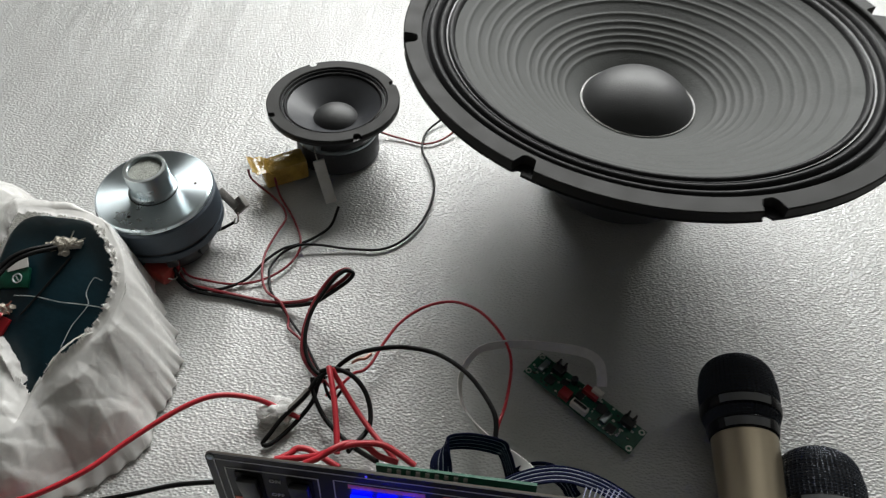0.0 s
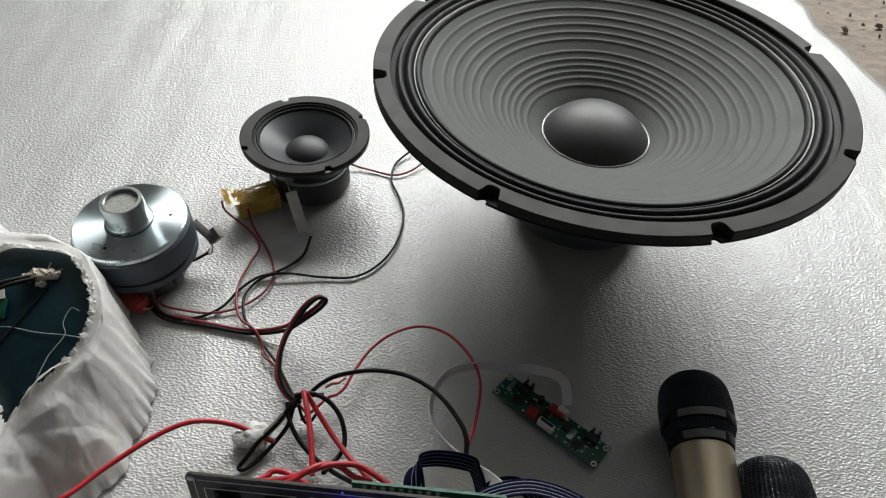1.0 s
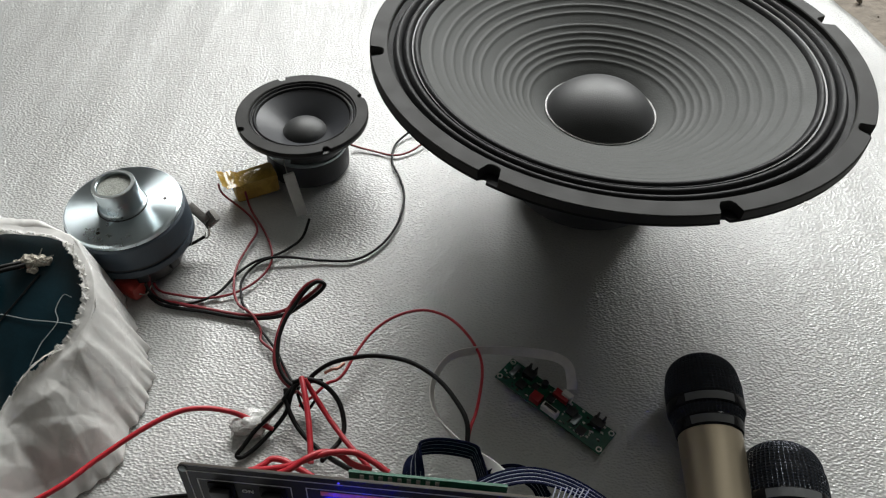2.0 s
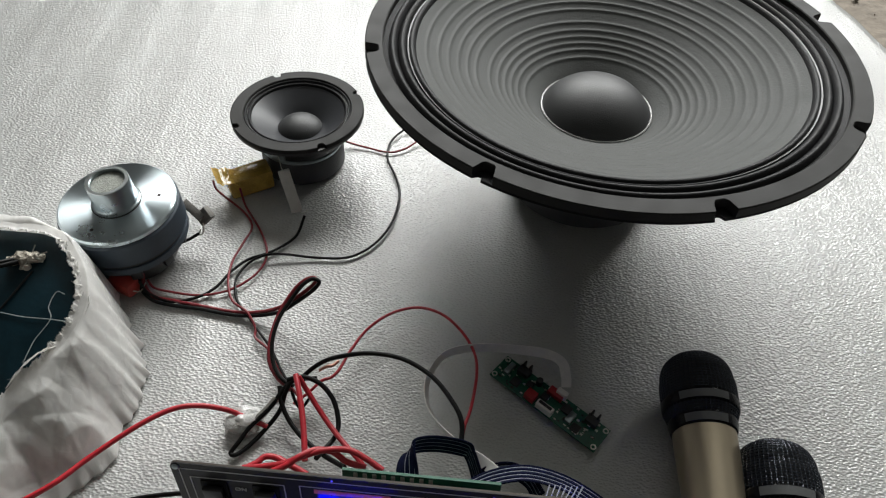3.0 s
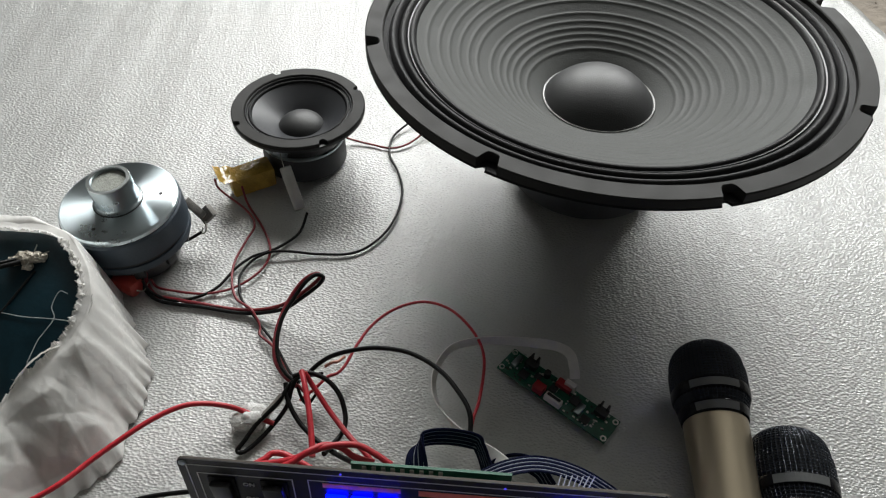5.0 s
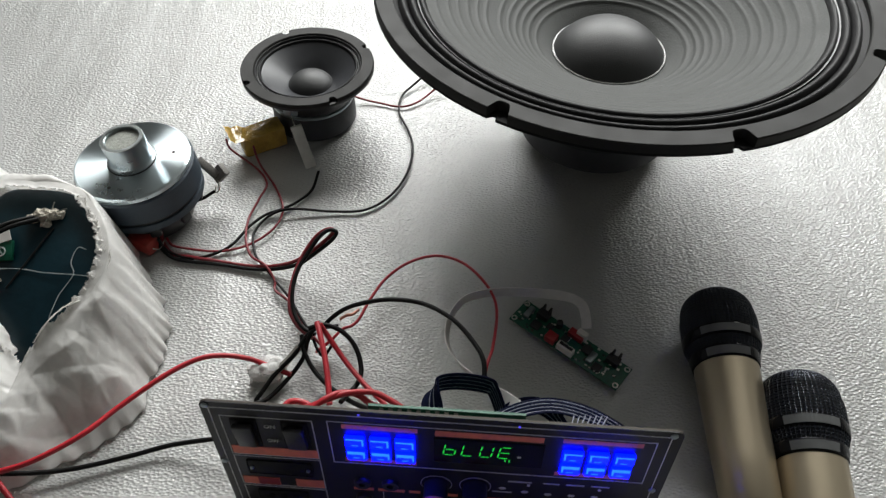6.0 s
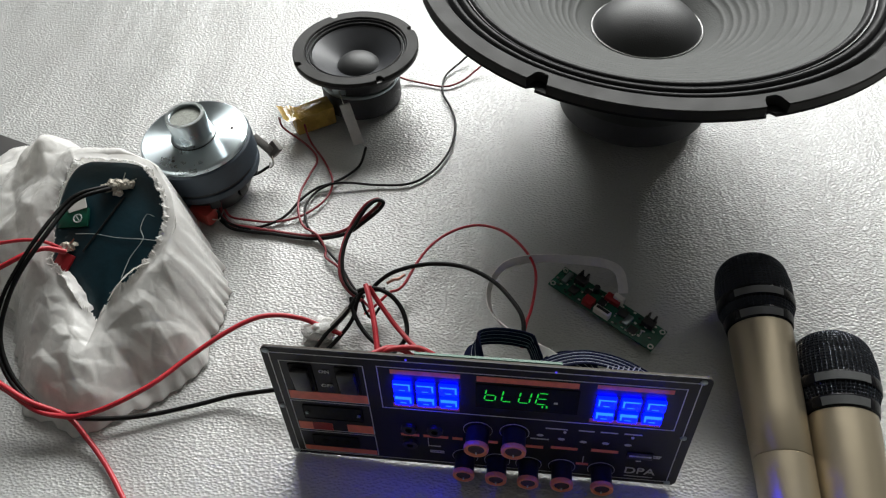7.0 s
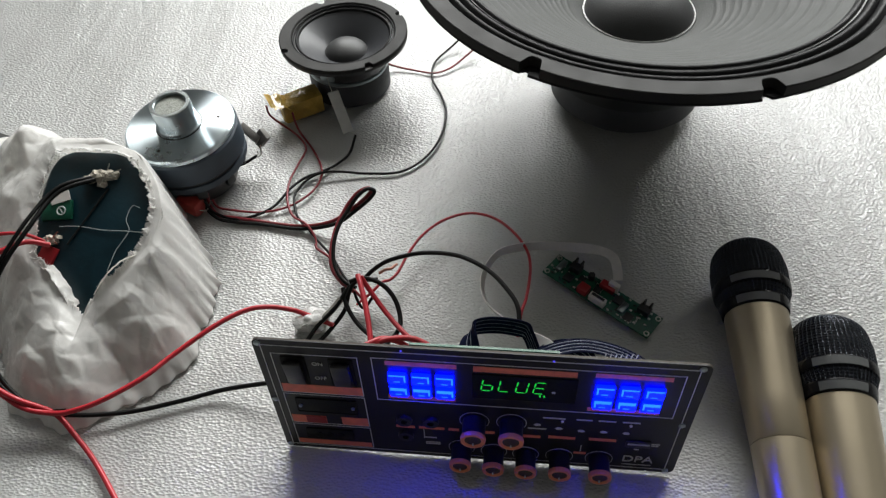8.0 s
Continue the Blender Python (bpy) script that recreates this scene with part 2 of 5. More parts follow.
def tube(points, radius, sides=10, steps=8, bm=None):
    bm = bm or bmesh.new()
    path = smooth_path(points, steps) if steps > 1 else [Vector(p) for p in points]
    side, rings = Vector((0, 0, 1)), []
    for k, p in enumerate(path):
        way = (path[min(k + 1, len(path) - 1)] - path[max(k - 1, 0)]).normalized()
        side = side - way * side.dot(way)
        side = side.normalized() if side.length > 1e-4 else way.orthogonal().normalized()
        other = way.cross(side)
        rings.append([bm.verts.new(p + radius * (side * math.cos(a) + other * math.sin(a))) for a in (2 * math.pi * j / sides for j in range(sides))])
    for a, b in zip(rings, rings[1:]):
        for j in range(sides):
            bm.faces.new((a[j], a[(j + 1) % sides], b[(j + 1) % sides], b[j]))
    bm.faces.new(rings[0][::-1]), bm.faces.new(rings[-1])
    bmesh.ops.recalc_face_normals(bm, faces=bm.faces)
    return bm


def wire(name, points, radius, material, label):
    """A loose insulated wire that never dips into the foam."""
    points = [(x, y, max(z, radius + 0.0005)) for x, y, z in points]
    return tagged(part(name, tube(points, radius), material), label, "wire", "loose wires")


def strap(points, ups, width, thick, steps=8, lines=0):
    """A flat ribbon: its middle line, and for each point the way across its width."""
    bm = bmesh.new()
    path, across = smooth_path(points, steps), smooth_path(ups, steps)
    rows = []
    for k, (p, u) in enumerate(zip(path, across)):
        way = (path[min(k + 1, len(path) - 1)] - path[max(k - 1, 0)]).normalized()
        u = (u - way * u.dot(way)).normalized()
        n = way.cross(u) * thick / 2
        cols = 2 * max(lines, 1) + 1
        top, low = [], []
        for j in range(cols):
            ridge = 0.65 if (j % 2 == 0 and lines) else 1.0
            q = p + u * width * (j / (cols - 1) - 0.5)
            top.append(bm.verts.new(q + n * ridge))
            low.append(bm.verts.new(q - n * ridge))
        rows.append(top + low[::-1])
    for a, b in zip(rows, rows[1:]):
        for j in range(len(a)):
            bm.faces.new((a[j], a[(j + 1) % len(a)], b[(j + 1) % len(a)], b[j]))
    bm.faces.new(rows[0][::-1]), bm.faces.new(rows[-1])
    bmesh.ops.recalc_face_normals(bm, faces=bm.faces)
    return bm


def letters(text, size, depth=0.0002):
    cu = bpy.data.curves.new("text", "FONT")
    cu.body, cu.size, cu.extrude, cu.align_x, cu.align_y = text, size, depth, "CENTER", "CENTER"
    ob = bpy.data.objects.new("text", cu)
    me = bpy.data.meshes.new_from_object(ob)
    bm = bmesh.new()
    bm.from_mesh(me)
    bpy.data.objects.remove(ob)
    bpy.data.meshes.remove(me)
    return bm


# ---- the room: floor, and unseen walls, ceiling and window opening added round it ----
ROOM = (-2.4, 2.6, -2.6, 2.35, 2.9)     # west, east, south, north, height


def slab(name, x0, x1, y0, y1, z0, z1, material, label, category):
    return tagged(part(name, box((x0 + x1) / 2, (y0 + y1) / 2, (z0 + z1) / 2, x1 - x0, y1 - y0, z1 - z0), material, smooth=False), label, category, kind="structure")


x0, x1, y0, y1, top = ROOM
floor_bm = bmesh.new()
bmesh.ops.create_grid(floor_bm, x_segments=220, y_segments=220, size=1)
for v in floor_bm.verts:
    v.co.x = (x0 + x1) / 2 + v.co.x * 3.1
    v.co.y = (y0 + y1) / 2 + v.co.y * 2.9
    v.co.z = -0.014 + 0.006 * noise.noise(Vector((v.co.x * 3, v.co.y * 3, 0))) + 0.004 * noise.noise(Vector((v.co.x * 14, v.co.y * 14, 3)))
tagged(part("floor", floor_bm, CONCRETE), "dusty brown-grey rough concrete floor with cracks", "floor", kind="structure")
slab("wall_west", x0 - 0.2, x0, y0, y1, -0.05, top, PLASTER, "unseen dark grey wall added to close off the light", "wall")
slab("wall_east", x1, x1 + 0.2, y0, y1, -0.05, top, PLASTER, "unseen dark grey wall added to close off the light", "wall")
slab("wall_south", x0 - 0.2, x1 + 0.2, y0 - 0.2, y0, -0.05, top, PLASTER, "unseen dark grey wall added to close off the light", "wall")
wx, wm = WINDOW[1] - WINDOW[0], (WINDOW[0] + WINDOW[1]) / 2
north = box((x0 - 0.2 + WINDOW[0]) / 2, y1 + 0.1, top / 2, WINDOW[0] - x0 + 0.2, 0.2, top)
box((x1 + 0.2 + WINDOW[1]) / 2, y1 + 0.1, top / 2, x1 + 0.2 - WINDOW[1], 0.2, top, bm=north)
box(wm, y1 + 0.1, (top + WINDOW[3]) / 2, wx, 0.2, top - WINDOW[3], bm=north)
box(wm, y1 + 0.1, WINDOW[2] / 2, wx, 0.2, WINDOW[2], bm=north)
tagged(part("wall_north", north, PLASTER, smooth=False), "unseen added wall whose opening lets the daylight in", "wall", kind="structure")
slab("ceiling", x0 - 0.2, x1 + 0.2, y0 - 0.2, y1 + 0.2, top, top + 0.15, PLASTER, "unseen dark grey ceiling added to close off the light", "ceiling")

# ---- foam sheet on the floor ----


def foam_edge(y):
    """The x of the sheet's wavy right-hand edge at y."""
    return float(np.interp(y, (-1.0, 0.35, 0.55, 0.66, 0.75, 0.80, 0.85, 0.92, 1.0, 1.9), (0.80, 0.70, 0.62, 0.565, 0.530, 0.519, 0.506, 0.492, 0.487, 0.42))) + 0.003 * math.sin(60 * y)


def foam_sheet():
    bm = bmesh.new()
    nx, ny = 190, 200
    grid = []
    for j in range(ny + 1):
        y = -0.9 + 2.7 * j / ny
        right = foam_edge(y)
        row = []
        for k in range(nx + 1):
            x = -1.4 + (right + 1.4) * k / nx
            z = -0.001 + 0.0010 * noise.noise(Vector((x * 22, y * 5, 1)))
            if right - x < 0.05:
                z += 0.010 * max(0, noise.noise(Vector((3, y * 9, 0)))) * (1 - (right - x) / 0.05)
            row.append(bm.verts.new((x, y, z)))
        grid.append(row)
    for j in range(ny):
        for k in range(nx):
            bm.faces.new((grid[j][k], grid[j][k + 1], grid[j + 1][k + 1], grid[j + 1][k]))
    ob = part("foam_sheet", bm, FOAM)
    thick = ob.modifiers.new("thickness", "SOLIDIFY")
    thick.thickness, thick.offset = 0.004, -1
    return tagged(ob, "white pebbled packing foam sheet spread on the floor", "foam sheet")


foam_sheet()

# ---- cone speakers ----


def notched_ring(inner, outer, z0, z1, notches, half, depth, segments=720):
    """A flat ring with rounded slots let in from its outer edge at the given angles."""
    bm = bmesh.new()
    rows = []
    for k in range(segments):
        a = 2 * math.pi * k / segments
        out = outer
        for n in notches:
            d = (a - radians(n) + math.pi) % (2 * math.pi) - math.pi
            s = abs(d) * outer / half
            if s < 1:
                out = min(out, outer - depth * math.sqrt(max(0, 1 - s ** 4)))
        c, s = math.cos(a), math.sin(a)
        e = 0.0008
        rows.append([bm.verts.new((r * c, r * s, z)) for r, z in ((inner, z0), (inner, z1 - e), (inner + e, z1), (out - e, z1), (out, z1 - e), (out, z0))])
    for a, b in zip(rows, rows[1:] + rows[:1]):
        for j in range(6):
            bm.faces.new((a[j], a[(j + 1) % 6], b[(j + 1) % 6], b[j]))
    bmesh.ops.recalc_face_normals(bm, faces=bm.faces)
    return bm


def basket_spokes(n, r0, z0, r1, z1, width, thick):
    bm = bmesh.new()
    for k in range(n):
        a = 2 * math.pi * (k + 0.5) / n
        mid = ((r0 + r1) / 2, (z0 + z1) / 2)
        length = math.hypot(r1 - r0, z1 - z0)
        tilt = math.atan2(z1 - z0, r1 - r0)
        m = Matrix.Rotation(a, 4, "Z") @ Matrix.Translation((mid[0], 0, mid[1])) @ Matrix.Rotation(-tilt, 4, "Y")
        box(0, 0, 0, length, width, thick, 0.0006, bm, m)
    return bm


def woofer(m):
    w = thing("woofer", "large loudspeaker with ribbed grey paper cone, face up on foam", "speaker", m)
    slots = (16.4, 61, 106, 148, 189.3, 238.6, 284.8, 330)
    part("gasket", notched_ring(0.1785, 0.1925, 0.1484, 0.1555, slots, 0.0068, 0.0100), GASKET, w, "matt black gasket ring with bolt slots")
    part("frame_rim", notched_ring(0.1765, 0.1926, 0.1466, 0.1482, [a + (1.4 if a == 189.3 else -0.9) for a in slots], 0.0026, 0.0036), MATT_BLACK, w)
    # three soft rolls and a sunk flat between cone and gasket
    roll = []
    for k in range(73):
        u = k / 72
        roll.append((0.1526 + u * 0.0222, 0.1452 + 0.0030 * u + 0.0046 * abs(math.sin(3 * math.pi * u)) ** 0.75))
    roll += [(0.1758, 0.1486), (0.1775, 0.1500), (0.1792, 0.1512)]
    part("surround", lathe(roll, 160), CLOTH, w, "black pleated cloth surround")
    ribs = (0.1449, 0.1353, 0.1272, 0.1192, 0.1115, 0.1044, 0.0928, 0.0855, 0.0795, 0.0738, 0.0682, 0.0615)
    cone = []
    for k in range(241):
        u = k / 240
        r = 0.0455 + u * (0.1535 - 0.0455)
        z = 0.0885 + 0.0585 * (0.80 * u + 0.20 * math.sqrt(u))
        z += sum(0.00075 * math.exp(-((r - q) / 0.0014) ** 2) for q in ribs)
        z += 0.00006 * math.sin(r * 5200)
        cone.append((r, z))
    part("cone", lathe(cone, 180), PAPER, w, "dark grey ribbed paper cone")
    dome = [(0.0462 * math.sin(a), 0.0905 + 0.044 * (math.cos(a) - math.cos(1.12)) ) for a in np.linspace(0, 1.12, 24)]
    dome = [(r * 0.0462 / dome[-1][0], z) for r, z in dome]
    part("dust_cap", lathe(dome, 96), PAPER_DARK, w, "domed black dust cap")
    ring = [(0.0464 + 0.0008 * math.cos(a), 0.0912 + 0.0008 * math.sin(a)) for a in np.linspace(0, 2 * math.pi, 9)[:-1]]
    part("glue_ring", lathe(ring, 96, True), GLUE, w, "thin pale ring of glue")
    part("basket_cup", lathe([(0.160, 0.149), (0.156, 0.128), (0.150, 0.124), (0.148, 0.126), (0.154, 0.147)], 96, True), PAINT_BLACK, w)
    part("basket", basket_spokes(8, 0.150, 0.126, 0.066, 0.050, 0.030, 0.003), PAINT_BLACK, w, "black pressed-steel basket arms")
    part("basket_hub", lathe([(0.02, 0.040), (0.072, 0.040), (0.073, 0.052), (0.064, 0.056), (0.02, 0.056)], 80, True), PAINT_BLACK, w)
    part("spider", lathe([(0.03, 0.084), (0.05, 0.070), (0.064, 0.058)], 60), CLOTH, w)
    part("magnet", lathe([(0.0, 0.012), (0.066, 0.012), (0.068, 0.014), (0.068, 0.038), (0.066, 0.040), (0.0, 0.040)], 96), FERRITE, w, "dark grey ferrite magnet")
    part("back_plate", lathe([(0.0, 0.0), (0.052, 0.0), (0.056, 0.003), (0.056, 0.012), (0.0, 0.012)], 96), PAINT_BLACK, w)
    part("terminal", box(-0.125, -0.045, 0.095, 0.018, 0.012, 0.022, 0.001), PLASTIC_BLACK, w)
    return w


def small_speaker(m):
    s = thing("midrange_speaker", "small black cone loudspeaker with smooth cone, face up on its magnet", "speaker", m)
    slots = (-59, -149, 31, 120)
    part("gasket", notched_ring(0.0478, 0.0593, 0.0560, 0.0592, slots, 0.0036, 0.0046, 480), GASKET, s, "black plastic rim with four bolt notches")
    part("frame_rim", lathe([(0.045, 0.0530), (0.0590, 0.0530), (0.0592, 0.0533), (0.0592, 0.0557), (0.0590, 0.0559), (0.045, 0.0559)], 120, True), PAINT_BLACK, s)
    roll = [(0.0415 + 0.0068 * k / 24, 0.0535 + 0.0030 * k / 24 + 0.0020 * abs(math.sin(2 * math.pi * k / 24))) for k in range(25)]
    part("surround", lathe(roll, 96), CLOTH, s, "black rubber surround")
    cone = [(0.0165 + u * 0.0255, 0.036 + 0.0182 * u ** 0.85) for u in np.linspace(0, 1, 30)]
    part("cone", lathe(cone, 96), SMALL_CONE, s, "smooth dark cone")
    dome = [(0.0205 * math.sin(a) / math.sin(1.25), 0.0385 + 0.0145 * (math.cos(a) - math.cos(1.25))) for a in np.linspace(0, 1.25, 18)]
    part("dust_cap", lathe(dome, 64), PAPER_DARK, s, "black domed dust cap")
    part("basket", lathe([(0.049, 0.0535), (0.047, 0.046), (0.040, 0.036), (0.0385, 0.030), (0.020, 0.028), (0.020, 0.031), (0.036, 0.033), (0.044, 0.047), (0.046, 0.0535)], 80, True), PAINT_BLACK, s, "black pressed-steel basket")
    part("top_plate", lathe([(0.0, 0.0285), (0.0375, 0.0285), (0.0385, 0.0275), (0.0385, 0.0255), (0.0, 0.0255)], 80), STEEL, s)
    part("magnet", lathe([(0.0, 0.0), (0.036, 0.0), (0.0385, 0.002), (0.0385, 0.022), (0.037, 0.0254), (0.0, 0.0254)], 80), FERRITE, s, "black rubber-sleeved magnet")
    part("terminal", box(-0.010, -0.0465, 0.043, 0.012, 0.004, 0.008, 0.0006), STEEL, s, "tinned solder lug")
    return s


woofer(pose(0.1265, 0.510, 0.0))
small_speaker(pose(-0.1344, 0.526, 0.0))


# ---- compression driver ----


def driver(m):
    d = thing("compression_driver", "silver-faced compression driver with a short throat tube, lying face up", "driver", m)
    part("face_plate", lathe([(0.0125, 0.0625), (0.0125, 0.0652), (0.0405, 0.0652), (0.0418, 0.0640), (0.0418, 0.0610), (0.0125, 0.0610)], 128, True), TURNED, d, "bright turned steel face plate")
    part("throat_tube", lathe([(0.0125, 0.0640), (0.0172, 0.0646), (0.0172, 0.0668), (0.0160, 0.0676), (0.0152, 0.0690), (0.0152, 0.0858), (0.0146, 0.0868), (0.0124, 0.0868), (0.0118, 0.0862), (0.0118, 0.0640)], 96, True), STEEL, d, "machined steel throat tube")
    part("tube_rim", lathe([(0.0122, 0.0868), (0.0124, 0.0874), (0.0147, 0.0874), (0.0150, 0.0868)], 96, True), LIT_STEEL, d, "steel rim of the tube, paler for the daylight it catches")
    part("tube_seat", lathe([(0.0171, 0.0652), (0.0178, 0.0652), (0.0178, 0.0657), (0.0171, 0.0659)], 96, True), CHIP, d, "dark glue line round the tube")
    part("screen", lathe([(0.0, 0.0846), (0.0119, 0.0842)], 48), SCREEN, d, "grey mesh screen in the throat")
    part("magnet_sleeve", lathe([(0.0, 0.0605), (0.0420, 0.0605), (0.0432, 0.0592), (0.0432, 0.0395), (0.0420, 0.0382), (0.0, 0.0382)], 128), RUBBER_BLUE, d, "blue-grey rubber sleeve round the magnet")
    part("groove", lathe([(0.0, 0.0381), (0.0412, 0.0381), (0.0412, 0.0352), (0.0, 0.0352)], 96), PLASTIC_BLACK, d)
    part("rear_plate", lathe([(0.0, 0.0350), (0.0422, 0.0350), (0.0426, 0.0345), (0.0426, 0.0290), (0.0410, 0.0275), (0.0, 0.0275)], 96), RUBBER_BLUE, d)
    part("rear_cover", lathe([(0.0, 0.0273), (0.037, 0.0273), (0.033, 0.014), (0.027, 0.002), (0.0, 0.0)], 72), PLASTIC_BLACK, d, "black plastic rear cover")
    for a in range(10, 360, 40):
        lug = box(0.0355, 0, 0.0215, 0.005, 0.008, 0.011, 0.0008)
        part("cover_rib", lug, PLASTIC_BLACK, d, m=Matrix.Rotation(radians(a), 4, "Z"))
    # black discs paint the shade inside screw holes; the plate is not pierced
    for a, r in ((15, 0.03), (135, 0.03), (255, 0.03)):
        part("screw_hole_shade", lathe([(0.0, 0.0655), (0.0013, 0.0656), (0.0013, 0.0650)], 16), CHIP, d, m=Matrix.Translation((r * math.cos(radians(a)), r * math.sin(radians(a)), 0)))
    return d


driver(pose(-0.2455, 0.3925, 0.0, 2.0, -1.5, 0) @ Matrix.Diagonal((1.045, 1.045, 1.0, 1)))

# ---- loose parts soldered to the speakers ----


def rod(a, b, width, thick, bevel, roll=0.0):
    """A bevelled bar from a to b."""
    a, b = Vector(a), Vector(b)
    m = Matrix.Translation((a + b) / 2) @ (b - a).to_track_quat("Z", "Y").to_matrix().to_4x4() @ Matrix.Rotation(radians(roll), 4, "Z")
    return box(0, 0, 0, width, thick, (b - a).length, bevel, m=m)


res = thing("cement_resistor", "white ceramic block resistor leaning on the small speaker", "resistor")
part("body", rod((-0.1380, 0.4660, 0.038), (-0.1265, 0.4490, 0.0065), 0.0098, 0.0098, 0.0006, 14), CERAMIC, res)
part("lead", tube([(-0.1385, 0.4655, 0.036), (-0.141, 0.470, 0.042), (-0.144, 0.478, 0.0435)], 0.0004, 6), TIN, res)
part("lead", tube([(-0.1245, 0.4490, 0.0065), (-0.121, 0.447, 0.006), (-0.117, 0.451, 0.007)], 0.0004, 6), TIN, res)

cap2 = thing("taped_capacitor", "capacitor wrapped in crinkled amber tape beside the small speaker", "capacitor")
kb = rod((-0.1920, 0.4690, 0.0125), (-0.1580, 0.4905, 0.0125), 0.0205, 0.0215, 0.003, 90)
for v in kb.verts:
    v.co += 0.0012 * Vector((noise.noise(v.co * 90), noise.noise(v.co * 90 + Vector((5, 0, 0))), noise.noise(v.co * 90 + Vector((0, 5, 0)))))
part("body", kb, AMBER, cap2)
flap = bmesh.new()
bmesh.ops.create_grid(flap, x_segments=8, y_segments=6, size=0.5)
for v in flap.verts:
    v.co = Vector((v.co.x * 0.020, v.co.y * 0.024, 0.0012 * math.sin(v.co.x * 9) + 0.002 * noise.noise(v.co * 6)))
part("tape_flap", flap, AMBER, cap2, "loose shiny end of the tape", pose(-0.1925, 0.4695, 0.024, 0, 22, 30))
part("lead", tube([(-0.191, 0.473, 0.016), (-0.199, 0.470, 0.020), (-0.2015, 0.465, 0.022)], 0.0005, 6), TIN, cap2)

res2 = thing("cement_resistor", "grey ceramic resistor leaning against the driver", "resistor")
part("body", rod((-0.2120, 0.4225, 0.036), (-0.1965, 0.4140, 0.0265), 0.0066, 0.0066, 0.0006, 20), GREY_CERAMIC, res2)
part("bracket", rod((-0.1985, 0.4200, 0.0300), (-0.1915, 0.4140, 0.0240), 0.014, 0.006, 0.0008, 60), GREY_CERAMIC, res2)
part("lead", tube([(-0.1955, 0.411, 0.024), (-0.196, 0.408, 0.016), (-0.200, 0.408, 0.013), (-0.199, 0.411, 0.017)], 0.0006, 6), TIN, res2)
part("lead", tube([(-0.2000, 0.4085, 0.014), (-0.212, 0.402, 0.010), (-0.225, 0.395, 0.012)], 0.0013, 8), WIRE_BLACK, res2)

cap1 = thing("film_capacitor", "dull red film capacitor lying below the driver", "capacitor")
part("body", rod((-0.2650, 0.3645, 0.0100), (-0.2350, 0.3500, 0.0090), 0.0145, 0.0150, 0.0042, 0), CAP_RED, cap1)
part("lead", tube([(-0.263, 0.361, 0.009), (-0.270, 0.367, 0.010), (-0.270, 0.378, 0.012)], 0.0005, 6), TIN, cap1)
part("lead", tube([(-0.2365, 0.348, 0.009), (-0.231, 0.349, 0.008), (-0.230, 0.358, 0.008)], 0.0005, 6), TIN, cap1)


# ---- microphones ----


def microphone(m, label):
    """Head tip at the origin, handle along minus z."""
    mic = thing("microphone", label, "microphone", m, "two microphones")

    def grille(profile, name, rings):
        bm = lathe(profile, 54)
        ob = part(name, bm, GRILLE, mic, "black woven wire grille")
        w = ob.modifiers.new("weave", "WIREFRAME")
        w.thickness, w.use_even_offset = 0.0011, False
        return ob

    dome = []
    for k in range(15):
        a = (k / 14) * math.pi / 2
        dome.append((max(0.0035, 0.0255 * math.sin(a) ** 0.72), -0.0205 * (1 - math.cos(a) ** 0.9)))
    upper = dome + [(0.0262, -0.0228), (0.0264, -0.0250), (0.0265, -0.0272), (0.0264, -0.0294), (0.0264, -0.0316), (0.0264, -0.0338), (0.0263, -0.0360), (0.0262, -0.0385)]
    lower = [(0.0256 - 0.0028 * k / 4, -0.0452 - 0.0083 * k / 4) for k in range(5)]
    grille(upper, "grille_dome", 20)
    grille(lower, "grille_base", 6)
    core = [(0.0, -0.0014)] + [(r * 0.965, z - 0.0012) for r, z in upper] + [(r * 0.965, z) for r, z in lower] + [(0.0, -0.054)]
    part("inner_foam", lathe(core, 40), GRILLE_FOAM, mic)
    part("band", lathe([(0.0248, -0.0382), (0.0269, -0.0384), (0.0271, -0.0395), (0.0266, -0.0448), (0.0262, -0.0456), (0.0242, -0.0458)], 64, True), BAND, mic, "glossy black band round the grille")
    part("collar", lathe([(0.0215, -0.0532), (0.0236, -0.0535), (0.0238, -0.0545), (0.0226, -0.0605), (0.0215, -0.0612), (0.0200, -0.0612)], 64, True), BAND, mic, "glossy black collar")
    for name, r0, z0, r1, z1 in (("band_plate", 0.0274, -0.0393, 0.0269, -0.0448), ("collar_plate", 0.0240, -0.0548, 0.0229, -0.0603)):
        bm = bmesh.new()
        arc = [radians(42 + 74 * k / 16) for k in range(17)]
        loops = [[bm.verts.new((r * math.cos(t), r * math.sin(t), z)) for t in arc] for r, z in ((r0 - 0.0012, z0), (r0, z0), (r1, z1), (r1 - 0.0012, z1))]
        for p, q in zip(loops, loops[1:] + loops[:1]):
            for k in range(16):
                bm.faces.new((p[k], p[k + 1], q[k + 1], q[k]))
        for k in (0, 16):
            bm.faces.new([p[k] for p in loops])
        bmesh.ops.recalc_face_normals(bm, faces=bm.faces)
        part(name, bm, BAND_PLATE, mic, "smooth dark grey plate on the band")
    body = [(0.0, -0.0610), (0.0205, -0.0610), (0.0216, -0.0620), (0.0214, -0.075), (0.0205, -0.100), (0.0195, -0.125), (0.0183, -0.156), (0.0180, -0.1565)]
    part("handle", lathe(body, 72), GOLD, mic, "champagne satin metal handle")
    part("tail", lathe([(0.0180, -0.1568), (0.0183, -0.1572), (0.0176, -0.183), (0.0170, -0.215), (0.0165, -0.238), (0.0150, -0.244), (0.0, -0.245)], 72), GOLD, mic, "champagne lower handle half")
    return mic


